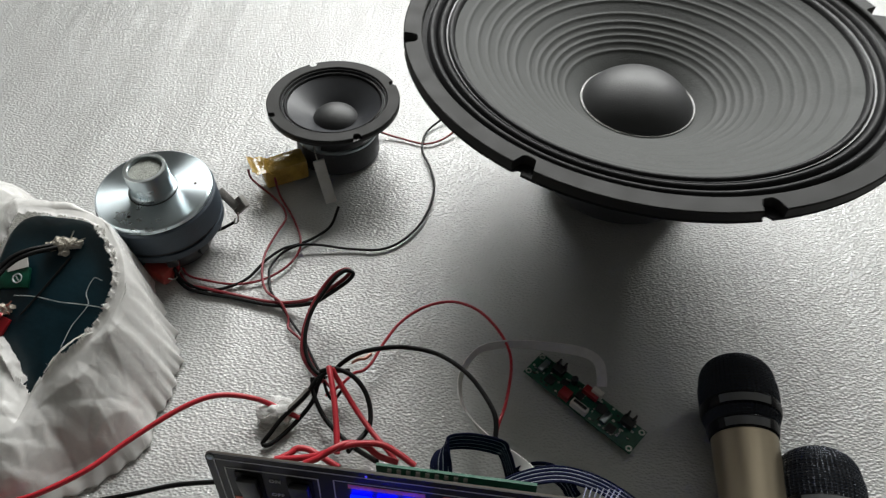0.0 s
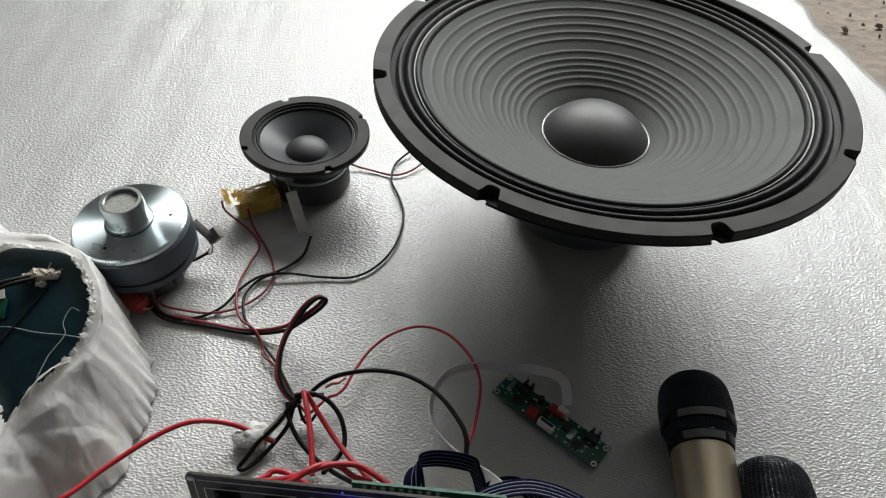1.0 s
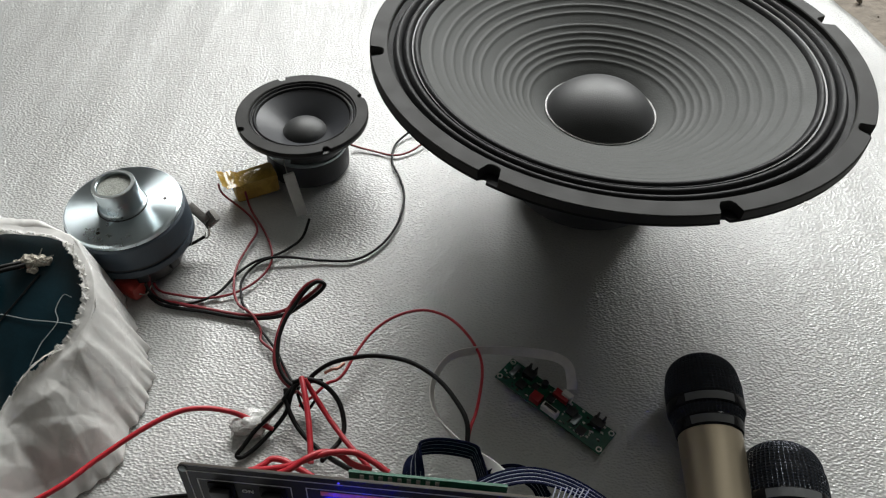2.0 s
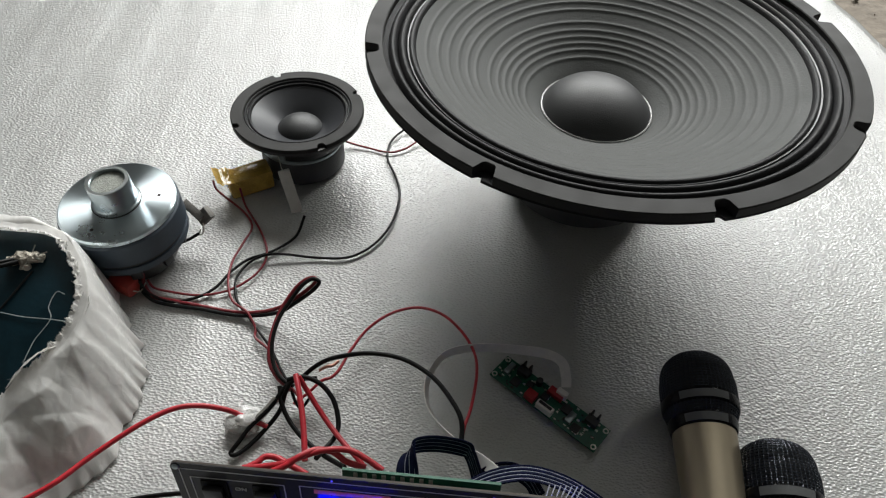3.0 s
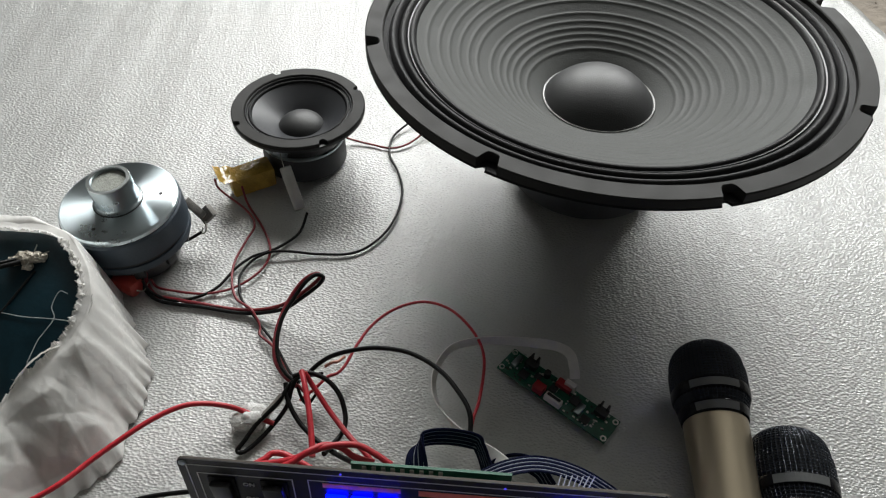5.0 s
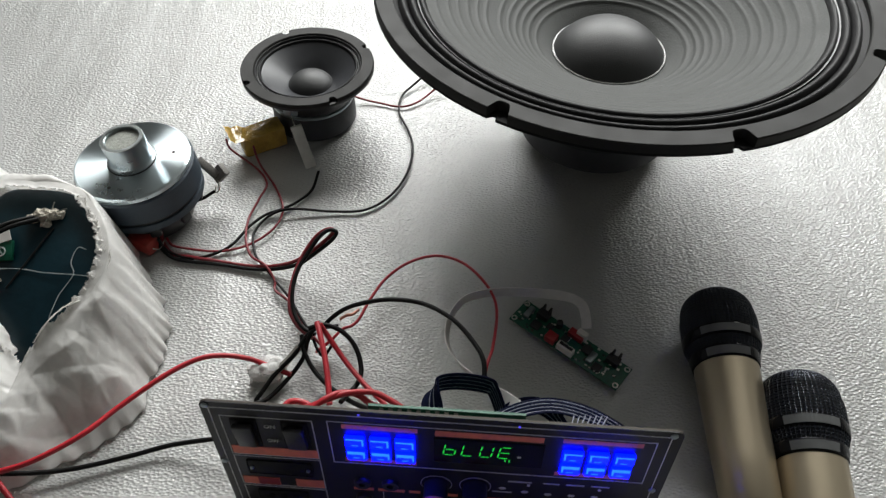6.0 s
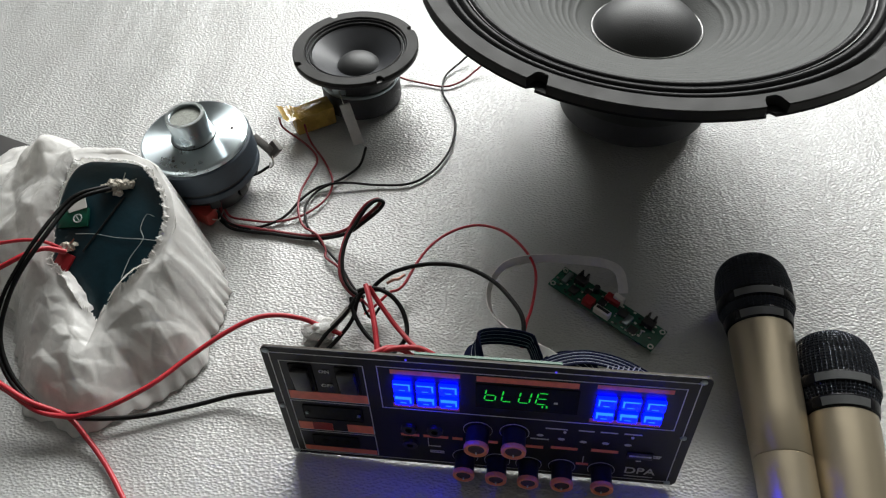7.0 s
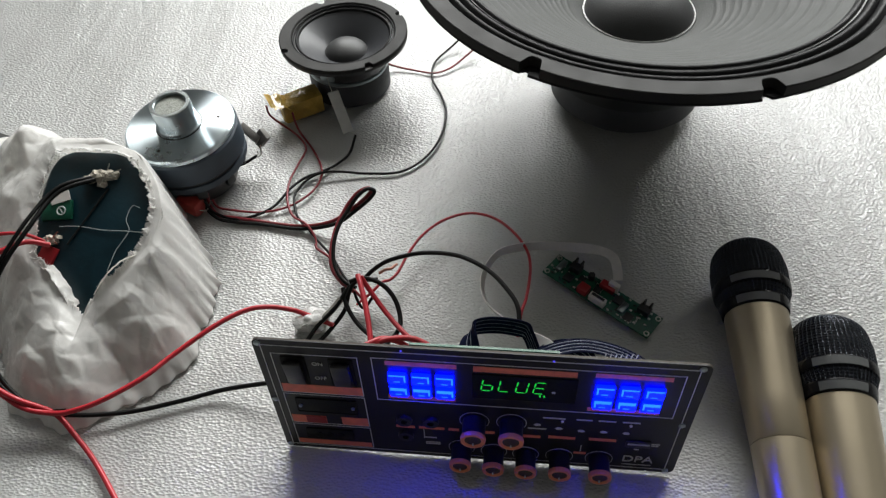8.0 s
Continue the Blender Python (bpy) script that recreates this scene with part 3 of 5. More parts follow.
def mic_pose(tip, bearing, drop):
    a, d = radians(bearing), radians(drop)
    way = Vector((math.sin(a) * math.cos(d), math.cos(a) * math.cos(d), math.sin(d)))
    return Matrix.Translation(tip) @ way.to_track_quat("Z", "Y").to_matrix().to_4x4() @ Matrix.Scale(0.955, 4)


microphone(mic_pose((0.1882, 0.3030, 0.0272), 2.5, 2.6), "champagne handheld microphone with a black grille, lying on the foam")
microphone(mic_pose((0.2275, 0.2385, 0.0272), 5.6, 2.6), "champagne handheld microphone lying beside the other, its black grille glinting")

# ---- amplifier panel, leaning a little back on its lower edge ----
PW, PH = 0.2448, 0.1118     # width and height of the plate


def panel_matrix():
    right = Vector((0.9992, -0.0391, 0.005)).normalized()
    up = Vector((-0.0008, 0.1100, 0.9939))
    up = (up - right * up.dot(right)).normalized()
    out = right.cross(up)
    m = Matrix((right, up, out)).transposed().to_4x4()
    m.translation = Vector((-0.0044, 0.1529, 0.0562)) - right * 0.1211 - up * 0.0553
    return m


amp = thing("amplifier_panel", "black amplifier panel with blue lit buttons and orange-ringed knobs", "amplifier", panel_matrix())
plate = bmesh.new()
corner = 0.004
outline = []
for cx, cy, a0 in ((PW - corner, PH - corner, 0), (corner, PH - corner, 90), (corner, corner, 180), (PW - corner, corner, 270)):
    for k in range(5):
        a = radians(a0 + 22.5 * k)
        outline.append((cx + corner * math.cos(a), cy + corner * math.sin(a)))
front = [plate.verts.new((x, y, 0)) for x, y in outline]
back = [plate.verts.new((x, y, -0.0007)) for x, y in outline]
plate.faces.new(front)
for k in range(len(outline)):
    plate.faces.new((front[k], back[k], back[(k + 1) % len(outline)], front[(k + 1) % len(outline)]))
part("face", plate, PANEL_BLACK, amp, "black lacquered face", smooth=False)
rear = bmesh.new()
rf = [rear.verts.new((x, y, -0.0007)) for x, y in outline]
rb = [rear.verts.new((x, y, -0.0017)) for x, y in outline]
rear.faces.new(rf), rear.faces.new(rb[::-1])
for k in range(len(outline)):
    rear.faces.new((rf[k], rb[k], rb[(k + 1) % len(outline)], rf[(k + 1) % len(outline)]))
part("backing", rear, FIBRE, amp, "tan fibre board backing", smooth=False)


def mm_box(name, u0, u1, v0, v1, h0, h1, material, label="", bevel=0.0, parent=None):
    b = box((u0 + u1) / 2000, (v0 + v1) / 2000, (h0 + h1) / 2000, abs(u1 - u0) / 1000, abs(v1 - v0) / 1000, (h1 - h0) / 1000, bevel)
    return part(name, b, material, parent or amp, label, smooth=bevel > 0)


def outline_box(name, u0, u1, v0, v1, w=0.55):
    bm = bmesh.new()
    for a, b, c, d in ((u0, u1, v0, v0 + w), (u0, u1, v1 - w, v1), (u0, u0 + w, v0 + w, v1 - w), (u1 - w, u1, v0 + w, v1 - w)):
        box((a + b) / 2000, (c + d) / 2000, 0.0001, (b - a) / 1000, (d - c) / 1000, 0.0002, bm=bm)
    part(name, bm, INK_WHITE, amp, smooth=False)


outline_box("printed_border", 4.0, 239.5, 3.5, 107.5)
outline_box("printed_frame", 8.5, 57.5, 63.0, 100.5)
outline_box("printed_frame", 8.5, 57.5, 30.0, 61.5)
outline_box("printed_frame", 8.5, 57.5, 5.0, 28.5)
outline_box("printed_frame", 65.0, 233.5, 61.0, 101.5)
for u0, u1, v0, v1 in ((9.5, 57, 63.6, 71.5), (9.5, 31, 30.6, 38.5), (40.5, 56.8, 30.6, 38.8), (9.2, 56.5, 5.6, 10.6), (72.5, 112, 95.6, 99.4), (72, 111, 63.6, 67.0),
                       (121, 177, 94.5, 99.2), (186.5, 227, 96.0, 99.6), (185.5, 225, 63.6, 67.0), (74, 85.5, 32, 34.6), (88, 103.5, 32.2, 34.8), (106, 112.5, 32.2, 34.8),
                       (127, 134, 31.6, 34.4), (150.5, 161.5, 30.4, 33.2), (166, 182, 31.5, 34.2), (190, 206, 32.0, 34.8), (182.5, 190, 15.5, 17.8)):
    mm_box("printed_strip", u0, u1, v0, v1, 0.02, 0.25, INK_RED)
mm_box("printed_strip", 18.5, 30.8, 30.8, 38.3, 0.26, 0.4, PLUG_RED, "brighter red block")
# screws along the edges
for u, v in ((3.0, 108.6), (2.6, 54.5), (2.6, 3.0), (239.8, 108.6), (239.8, 54.5), (239.8, 3.0)):
    part("screw", lathe([(0, 0.0012), (0.0012, 0.0011), (0.0019, 0.0006), (0.002, 0.0)], 16), STEEL, amp, "bright screw head", Matrix.Translation((u / 1000, v / 1000, 0)))
for u, v in ((82.3, 108.9), (163.6, 107.8)):
    part("pilot_lamp", lathe([(0, 0.0006), (0.0005, 0.0005), (0.0007, 0.0)], 12), LED_DOT, amp, "tiny blue glint", Matrix.Translation((u / 1000, v / 1000, 0)))
# rocker switches with their words between them
for u0 in (13.5, 40.5):
    sw = mm_box("rocker_switch", u0, u0 + 14, 72.5, 98, 0, 0.6, MATT_BLACK, "black rocker switch", 0.0006)
    b = box((u0 + 7) / 1000, 0.0855, 0.0022, 0.0105, 0.0215, 0.0034, 0.0008, m=None)
    for v in b.verts:
        v.co.z += (v.co.y - 0.0855) * 0.10
    part("rocker", b, PLASTIC_BLACK, sw)
part("lettering", letters("ON", 0.0040), INK_WHITE, amp, m=Matrix.Translation((0.0341, 0.0925, 0.0003)), smooth=False)
part("lettering", letters("OFF", 0.0040), INK_WHITE, amp, m=Matrix.Translation((0.0341, 0.0790, 0.0003)), smooth=False)
# sockets
mm_box("speaker_socket", 15, 52, 43.5, 57.5, 0, 0.6, MATT_BLACK, "black spring socket block", 0.0008)
for u in (17.5, 49.5):
    part("socket_screw", lathe([(0, 0.0020), (0.0010, 0.0018), (0.0012, 0.0008)], 12), STEEL, amp, m=Matrix.Translation((u / 1000, 0.0505, 0)))
mm_box("line_socket", 16, 46, 13.5, 24.5, 0, 0.9, MATT_BLACK, "black input socket block", 0.0008)
for u in (24, 31, 38):
    part("socket_hole", lathe([(0.0014, 0.0014), (0.0020, 0.0014), (0.0022, 0.0008)], 16), MATT_BLACK, amp, m=Matrix.Translation((u / 1000, 0.0190, 0)))
# two banks of six lit buttons
for left in (73.6, 187.4):
    for row in range(2):
        for col in range(3):
            u, v = left + 13.2 * col, 80.6 - 12.2 * row
            key = mm_box("lit_button", u, u + 10.6, v, v + 9.6, 0, 2.6, LED_BLUE, "blue backlit push button", 0.0009)
            mm_box("lit_edge", u + 0.6, u + 10.0, v + 8.0 - 1.6 * row, v + 9.0, 2.61, 2.75, LED_CYAN, "paler glowing upper edge", parent=key)
            mm_box("lit_side", u + 9.0 - 8.2 * (left > 100), u + 10.0 - 8.2 * (left > 100), v + 3.0, v + 7.9 - 1.6 * row, 2.61, 2.75, LED_CYAN, parent=key)
            mm_box("icon_bar", u + 3.4, u + 7.0, v + 2.8, v + 3.4, 2.61, 2.73, LED_CYAN, parent=key)
# display window and its four green segment characters
mm_box("display_window", 120.5, 178, 70.0, 92.5, 0.02, 0.6, BAND, "dark glossy display window")
SEG = {"a": (0, 1, 2, 2), "b": (1, 1, 1, 2), "c": (1, 1, 0, 1), "d": (0, 1, 0, 0), "e": (0, 0, 0, 1), "f": (0, 0, 1, 2), "g": (0, 1, 1, 1)}
for k, on in enumerate(("cdefg", "def", "bcdef", "adefg")):
    cell = bmesh.new()
    for s in on:
        p0, p1, q0, q1 = SEG[s]
        a = Vector((125.3 + 9.6 * k + 6.0 * p0 + 0.7 * q0, 78.0 + 5.2 * q0, 0.75)) / 1000
        b = Vector((125.3 + 9.6 * k + 6.0 * p1 + 0.7 * q1, 78.0 + 5.2 * q1, 0.75)) / 1000
        way = (b - a).normalized() * 0.0007
        n = Vector((-way.y, way.x, 0)) * 0.62
        cell.faces.new([cell.verts.new(p) for p in (a + way * 0.6, a + way * 1.6 - n, b - way * 1.6 - n, b - way * 0.6, b - way * 1.6 + n, a + way * 1.6 + n)])
    bmesh.ops.recalc_face_normals(cell, faces=cell.faces)
    part("display_character", cell, LED_GREEN, amp, "green lit segment letter, together reading bLUE", smooth=False)
for u in (157.8, 160.2):
    mm_box("display_mark", u, u + 0.9, 74.6, 76.6, 0.62, 0.8, LED_GREEN)
mm_box("display_mark", 164.5, 166.5, 79.0, 80.6, 0.62, 0.75, INK_WHITE)
# knobs
for u, v, r in ((121.7, 44.8, 7.4), (143.6, 45.6, 7.4), (113.8, 13.2, 6.7), (133.9, 11.4, 6.7), (153.6, 10.8, 6.7), (174.2, 11.4, 6.9), (198.3, 11.6, 6.9)):
    knob = part("knob", lathe([(0, 0.0006), (r / 1000 * 0.93, 0.0006), (r / 1000 * 0.93, 0.0105), (r / 1000 * 0.98, 0.0112), (0, 0.0112)], 40), PLASTIC_BLACK, amp, "black knob body", Matrix.Translation((u / 1000, v / 1000, 0)))
    part("ring", lathe([(r / 1000 * 0.66, 0.0113), (r / 1000, 0.0113), (r / 1000 * 1.02, 0.0122), (r / 1000 * 0.97, 0.0140), (r / 1000 * 0.80, 0.0143), (r / 1000 * 0.66, 0.0134)], 40, True), KNOB_RING, knob, "orange ring round the knob face")
    part("knob_face", lathe([(0, 0.0134), (r / 1000 * 0.67, 0.0132)], 32), KNOB_FACE, knob)
    part("pointer", box(0, -r / 1000 * 0.5, 0.0137, 0.0009, 0.0022, 0.0005), INK_WHITE, knob, smooth=False)
    arc = bmesh.new()
    tube([((r + 1.3) / 1000 * math.cos(a), (r + 1.3) / 1000 * math.sin(a), 0.0001) for a in np.linspace(radians(-30), radians(210), 22)], 0.00022, 4, 1, arc)
    part("dial_arc", arc, INK_WHITE, amp, m=Matrix.Translation((u / 1000, v / 1000, 0)))
# jacks, slot, small print as plain bars
for u, v in ((79.5, 24), (79.5, 41), (95.5, 41)):
    part("jack", lathe([(0.0022, 0.0006), (0.0022, 0.0022), (0.0046, 0.0022), (0.0050, 0.0)], 32), PLASTIC_BLACK, amp, "black round jack", Matrix.Translation((u / 1000, v / 1000, 0)))
mm_box("usb_slot", 211.5, 226.5, 28.6, 34.8, 0, 1.2, PLASTIC_BLACK, "black usb socket", 0.0004)
mm_box("usb_tongue", 212.6, 225.4, 31.8, 33.2, 1.22, 1.5, TIN)
part("lettering", letters("DPA", 0.0098), INK_WHITE, amp, m=Matrix.Translation((0.2213, 0.0138, 0.0003)), smooth=False)
mm_box("underline", 212.8, 230.2, 7.0, 7.6, 0.02, 0.25, INK_WHITE)
for u, v, w in ((168, 53.2, 13), (185.3, 53.4, 9), (198.3, 53.6, 10), (211.9, 53.8, 10), (158.8, 41.0, 11), (229, 32.0, 5), (229, 30.2, 4), (219, 25.2, 3), (94.5, 22.5, 8), (96, 17.0, 9), (96, 15.2, 9)):
    mm_box("small_print", u - w / 2, u + w / 2, v - 0.55, v + 0.55, 0.02, 0.2, INK_WHITE)
for u, v in ((158.8, 45.2), (171.5, 42.6), (184.5, 41.6), (197.5, 42.0), (210.5, 42.2)):
    part("printed_icon", lathe([(0, 0.0003), (0.0018, 0.0003), (0.0018, 0.0)], 6), INK_WHITE, amp, m=Matrix.Translation((u / 1000, v / 1000, 0)) @ Matrix.Diagonal((1.2, 0.7, 1, 1)), smooth=False)
for u, v in ((173, 50.4), (212, 50.4)):
    part("pilot_lamp", lathe([(0, 0.0009), (0.0008, 0.0006), (0.001, 0.0)], 12), PLUG_WHITE, amp, m=Matrix.Translation((u / 1000, v / 1000, 0)))
mm_box("printed_mark", 186.0, 186.6, 18.2, 25.5, 0.02, 0.2, INK_WHITE)
mm_box("printed_mark", 90.6, 91.1, 21.5, 31.5, 0.02, 0.2, INK_WHITE)
# circuit boards on the back
mm_box("main_board", 84, 168, 40, 96.0, -16.0, -14.4, BOARD, "green circuit board behind the face")
for k in range(9):
    u = 90 + 5.0 * k
    mm_box("solder_pad", u, u + 2.2, 91.6 - 1.2 * (k % 2), 94.6, -16.8, -13.6, TIN)
mm_box("button_board", 182, 230, 62, 90, -12.0, -10.4, BOARD, "green board behind the buttons")
# glowing strip added to throw leaked button light onto the microphones
mm_box("blue_leak_glow", 221, 230, 97, 101, -3.4, -2.2, LED_BLUE, "added glowing strip for blue light leaking behind the face")

# ---- flat cables ----
Z = (0, 0, 1)
tagged(part("ribbon_cable", strap([(0.099, 0.284, 0.010), (0.0985, 0.291, 0.014), (0.096, 0.301, 0.016), (0.086, 0.3075, 0.016), (0.066, 0.3085, 0.018), (0.041, 0.306, 0.022), (0.023, 0.302, 0.024), (0.009, 0.295, 0.024), (0.000, 0.279, 0.022), (-0.0005, 0.260, 0.024), (0.006, 0.241, 0.032), (0.020, 0.217, 0.046), (0.036, 0.199, 0.060), (0.045, 0.187, 0.068)],
    [(1, 0.2, 0.1), (1, 0.2, 0.1), (0.7, 0.7, 0.2), (0.3, 1, 0.3), (0, 0.6, 1), (0, 0.3, 1), (-0.2, 0.2, 1), (-0.2, 0.1, 1), (-0.4, 0, 1), (-0.4, 0, 0.9), (-0.3, -0.2, 0.9), (0, 0.3, 0.9), (0.3, 0.5, 0.7), (0.5, 0.5, 0.5)], 0.0072, 0.0011, lines=6), RIBBON_GREY),
    "flat pale grey ribbon cable curling from the small board", "cable")


def dark_ribbon(points, ups, width, lines, label):
    """A navy flat cable with the pale lines of its cores along both faces."""
    r = thing("ribbon_cable", label, "cable", group="dark ribbon cables")
    part("flat_cable", strap(points, ups, width, 0.0006), RIBBON_DARK, r)
    path, across = smooth_path(points, 8), smooth_path(ups, 8)
    for k in range(lines):
        off = width * ((k + 0.5) / lines - 0.5)
        line = [p + u.normalized() * off for p, u in zip(path, across)]
        part("core_line", tube(line, 0.00064 if k % 2 == 0 else 0.00045, 5, 1), RIBBON_LINE if k % 2 else RIBBON_DARK, r, "pale line of a core" if k % 2 else "")
    return r


dark_ribbon([(-0.005, 0.170, 0.056), (-0.0075, 0.186, 0.066), (-0.0078, 0.196, 0.0695), (-0.0045, 0.2015, 0.070), (0.008, 0.2045, 0.0685), (0.024, 0.2040, 0.0655), (0.0285, 0.2005, 0.063), (0.034, 0.188, 0.056)],
            [(1, 0.1, 0.2), (1, 0.2, 0.3), (0.6, 0.2, 0.8), (0.2, 0.3, 1), (0, 0.3, 1), (0, 0.3, 1), (0.1, 0.3, 1), (0.2, 0.3, 1)], 0.0130, 9, "folded navy flat ribbon cable behind the panel")
dark_ribbon([(0.018, 0.172, 0.067), (0.030, 0.178, 0.075), (0.044, 0.182, 0.080), (0.060, 0.184, 0.081), (0.078, 0.181, 0.079), (0.094, 0.175, 0.074), (0.106, 0.169, 0.067), (0.112, 0.164, 0.057)],
            [(0.2, 1, -0.1), (0.1, 1, -0.2), (0.0, 1, -0.2), (0.0, 1, -0.2), (0.2, 1, -0.2), (0.4, 1, -0.2), (0.6, 1, -0.2), (0.7, 1, -0.2)], 0.0108, 9, "arched navy flat ribbon cable behind the panel")
dark_ribbon([(0.030, 0.186, 0.050), (0.040, 0.193, 0.058), (0.052, 0.194, 0.062), (0.062, 0.189, 0.062), (0.068, 0.180, 0.060)],
            [(0.2, 0.6, 0.8), (0.1, 0.6, 0.8), (0.0, 0.6, 0.8), (0.0, 0.6, 0.8), (0.2, 0.6, 0.8)], 0.0105, 7, "short navy ribbon cable twisted behind the panel")
for k in range(7):
    tagged(part("ribbon_strand", tube([(0.066 + 0.0022 * k, 0.160, 0.087), (0.067 + 0.0026 * k, 0.167, 0.0875), (0.070 + 0.003 * k, 0.176, 0.0855)], 0.0004, 6), RIBBON_LINE), "thin pale strand of the split ribbon end", "cable", "ribbon strands")

# ---- small receiver board ----
rx = thing("circuit_board", "small green receiver circuit board with black switches, lying flat", "circuit board", pose(0.0862, 0.2735, 0.0052, 0, 0, -38.7))


def rx_box(name, x, y, sx, sy, h, material, label="", z=0.0017, bevel=0.0003):
    return part(name, box(x / 1000, y / 1000, z + h / 2000, sx / 1000, sy / 1000, h / 1000, bevel / 1), material, rx, label)


part("board", box(0, 0, 0.0008, 0.0910, 0.0215, 0.0016, 0.0002), BOARD, rx)
for x, y in ((-43, -8), (-43, 8), (43, -8), (43, 8)):
    part("hole_ring", lathe([(0.0012, 0.0018), (0.0022, 0.0018), (0.0022, 0.0016), (0.0012, 0.0016)], 20, True), TIN, rx, m=Matrix.Translation((x / 1000, y / 1000, 0)))
for x in (-27, 32):
    rx_box("slide_switch", x, 6.5, 9, 6.5, 5.0, CHIP, "black miniature switch")
    rx_box("switch_pin", x - 2.6, 10.0, 1.4, 4.0, 8.0, CHIP)
    rx_box("switch_pin", x + 2.6, 10.0, 1.4, 4.0, 8.0, CHIP)
rx_box("red_socket", -11.5, -6.5, 8.0, 7.0, 6.0, PLUG_RED, "red plug")
rx_box("white_socket", 1.5, -8.0, 13.0, 4.8, 6.0, PLUG_WHITE, "white pin socket")
# black bar on the solid socket paints the shade in its opening
rx_box("socket_shade", 1.5, -7.6, 10.5, 2.4, 0.4, CHIP, z=0.0078)
rx_box("red_plug", 1.0, 7.2, 12.0, 6.0, 4.5, PLUG_RED, "dull red plug with the ribbon in it")
rx_box("ribbon_socket", 4.5, 9.0, 8.0, 4.0, 7.5, PLUG_WHITE, "pale ribbon socket")
rx_box("crystal", -37, 2.0, 4.0, 10.5, 3.0, STEEL, "small metal can")
rx_box("crystal", 19, -1.0, 4.5, 9.5, 3.0, STEEL, "small metal can")
for x, y, s in ((-27, -3.5, 7), (13, 3, 7), (26, -5, 6.5), (-4, 1, 5.5), (-18, 2, 5)):
    rx_box("chip", x, y, s, s, 1.4, CHIP, "black chip")
part("coil", lathe([(0, 0.0075), (0.0024, 0.0070), (0.0026, 0.0016)], 20), CHIP, rx, m=Matrix.Translation((-13.5 / 1000, 7.0 / 1000, 0)))
rng = random.Random(5)
for k in range(90):
    x, y = rng.uniform(-43, 43), rng.uniform(-9.4, 9.4)
    rx_box("chip_resistor", x, y, rng.choice((1.2, 2.0)), rng.choice((0.9, 1.4)), 0.7, rng.choice((TIN, TIN, CHIP, FIBRE, PLUG_WHITE)), bevel=0.0001)

# ---- battery in its torn wrapper ----
HUB = Vector((-0.276, 0.280))


def lid(x, y):
    """Height of the battery's sloping upper face."""
    return 0.055 + 0.5 * (y - 0.27)


def round_table(table, a):
    """Radius at the angle a (degrees), between the angles of the table, going round."""
    keys = sorted(table)
    near = [table[k] for k in keys]
    return float(np.interp((a + 180) % 360 - 180, [keys[-1] - 360] + keys + [keys[0] + 360], [near[-1]] + near + [near[0]]))


HOLE = {-177: 0.042, -156: 0.0439, -142: 0.0392, -123: 0.0405, -99: 0.0487, -90: 0.056, -86: 0.0481, -74: 0.0354, -34: 0.0324, -8: 0.0354, 19: 0.0402, 56: 0.046, 72: 0.0506, 103: 0.0524, 126: 0.063, 142: 0.0534, 164: 0.0459}
SKIRT = {-164: 0.0956, -134: 0.0983, -112: 0.1207, -98: 0.1211, -85: 0.1274, -73: 0.1066, -52: 0.1032, -28: 0.0801, -12: 0.0745, 4: 0.0692, 45: 0.0537, 70: 0.0693, 89: 0.074, 118: 0.1136, 128: 0.1844, 137: 0.2448, 151: 0.2359, 169: 0.1569}


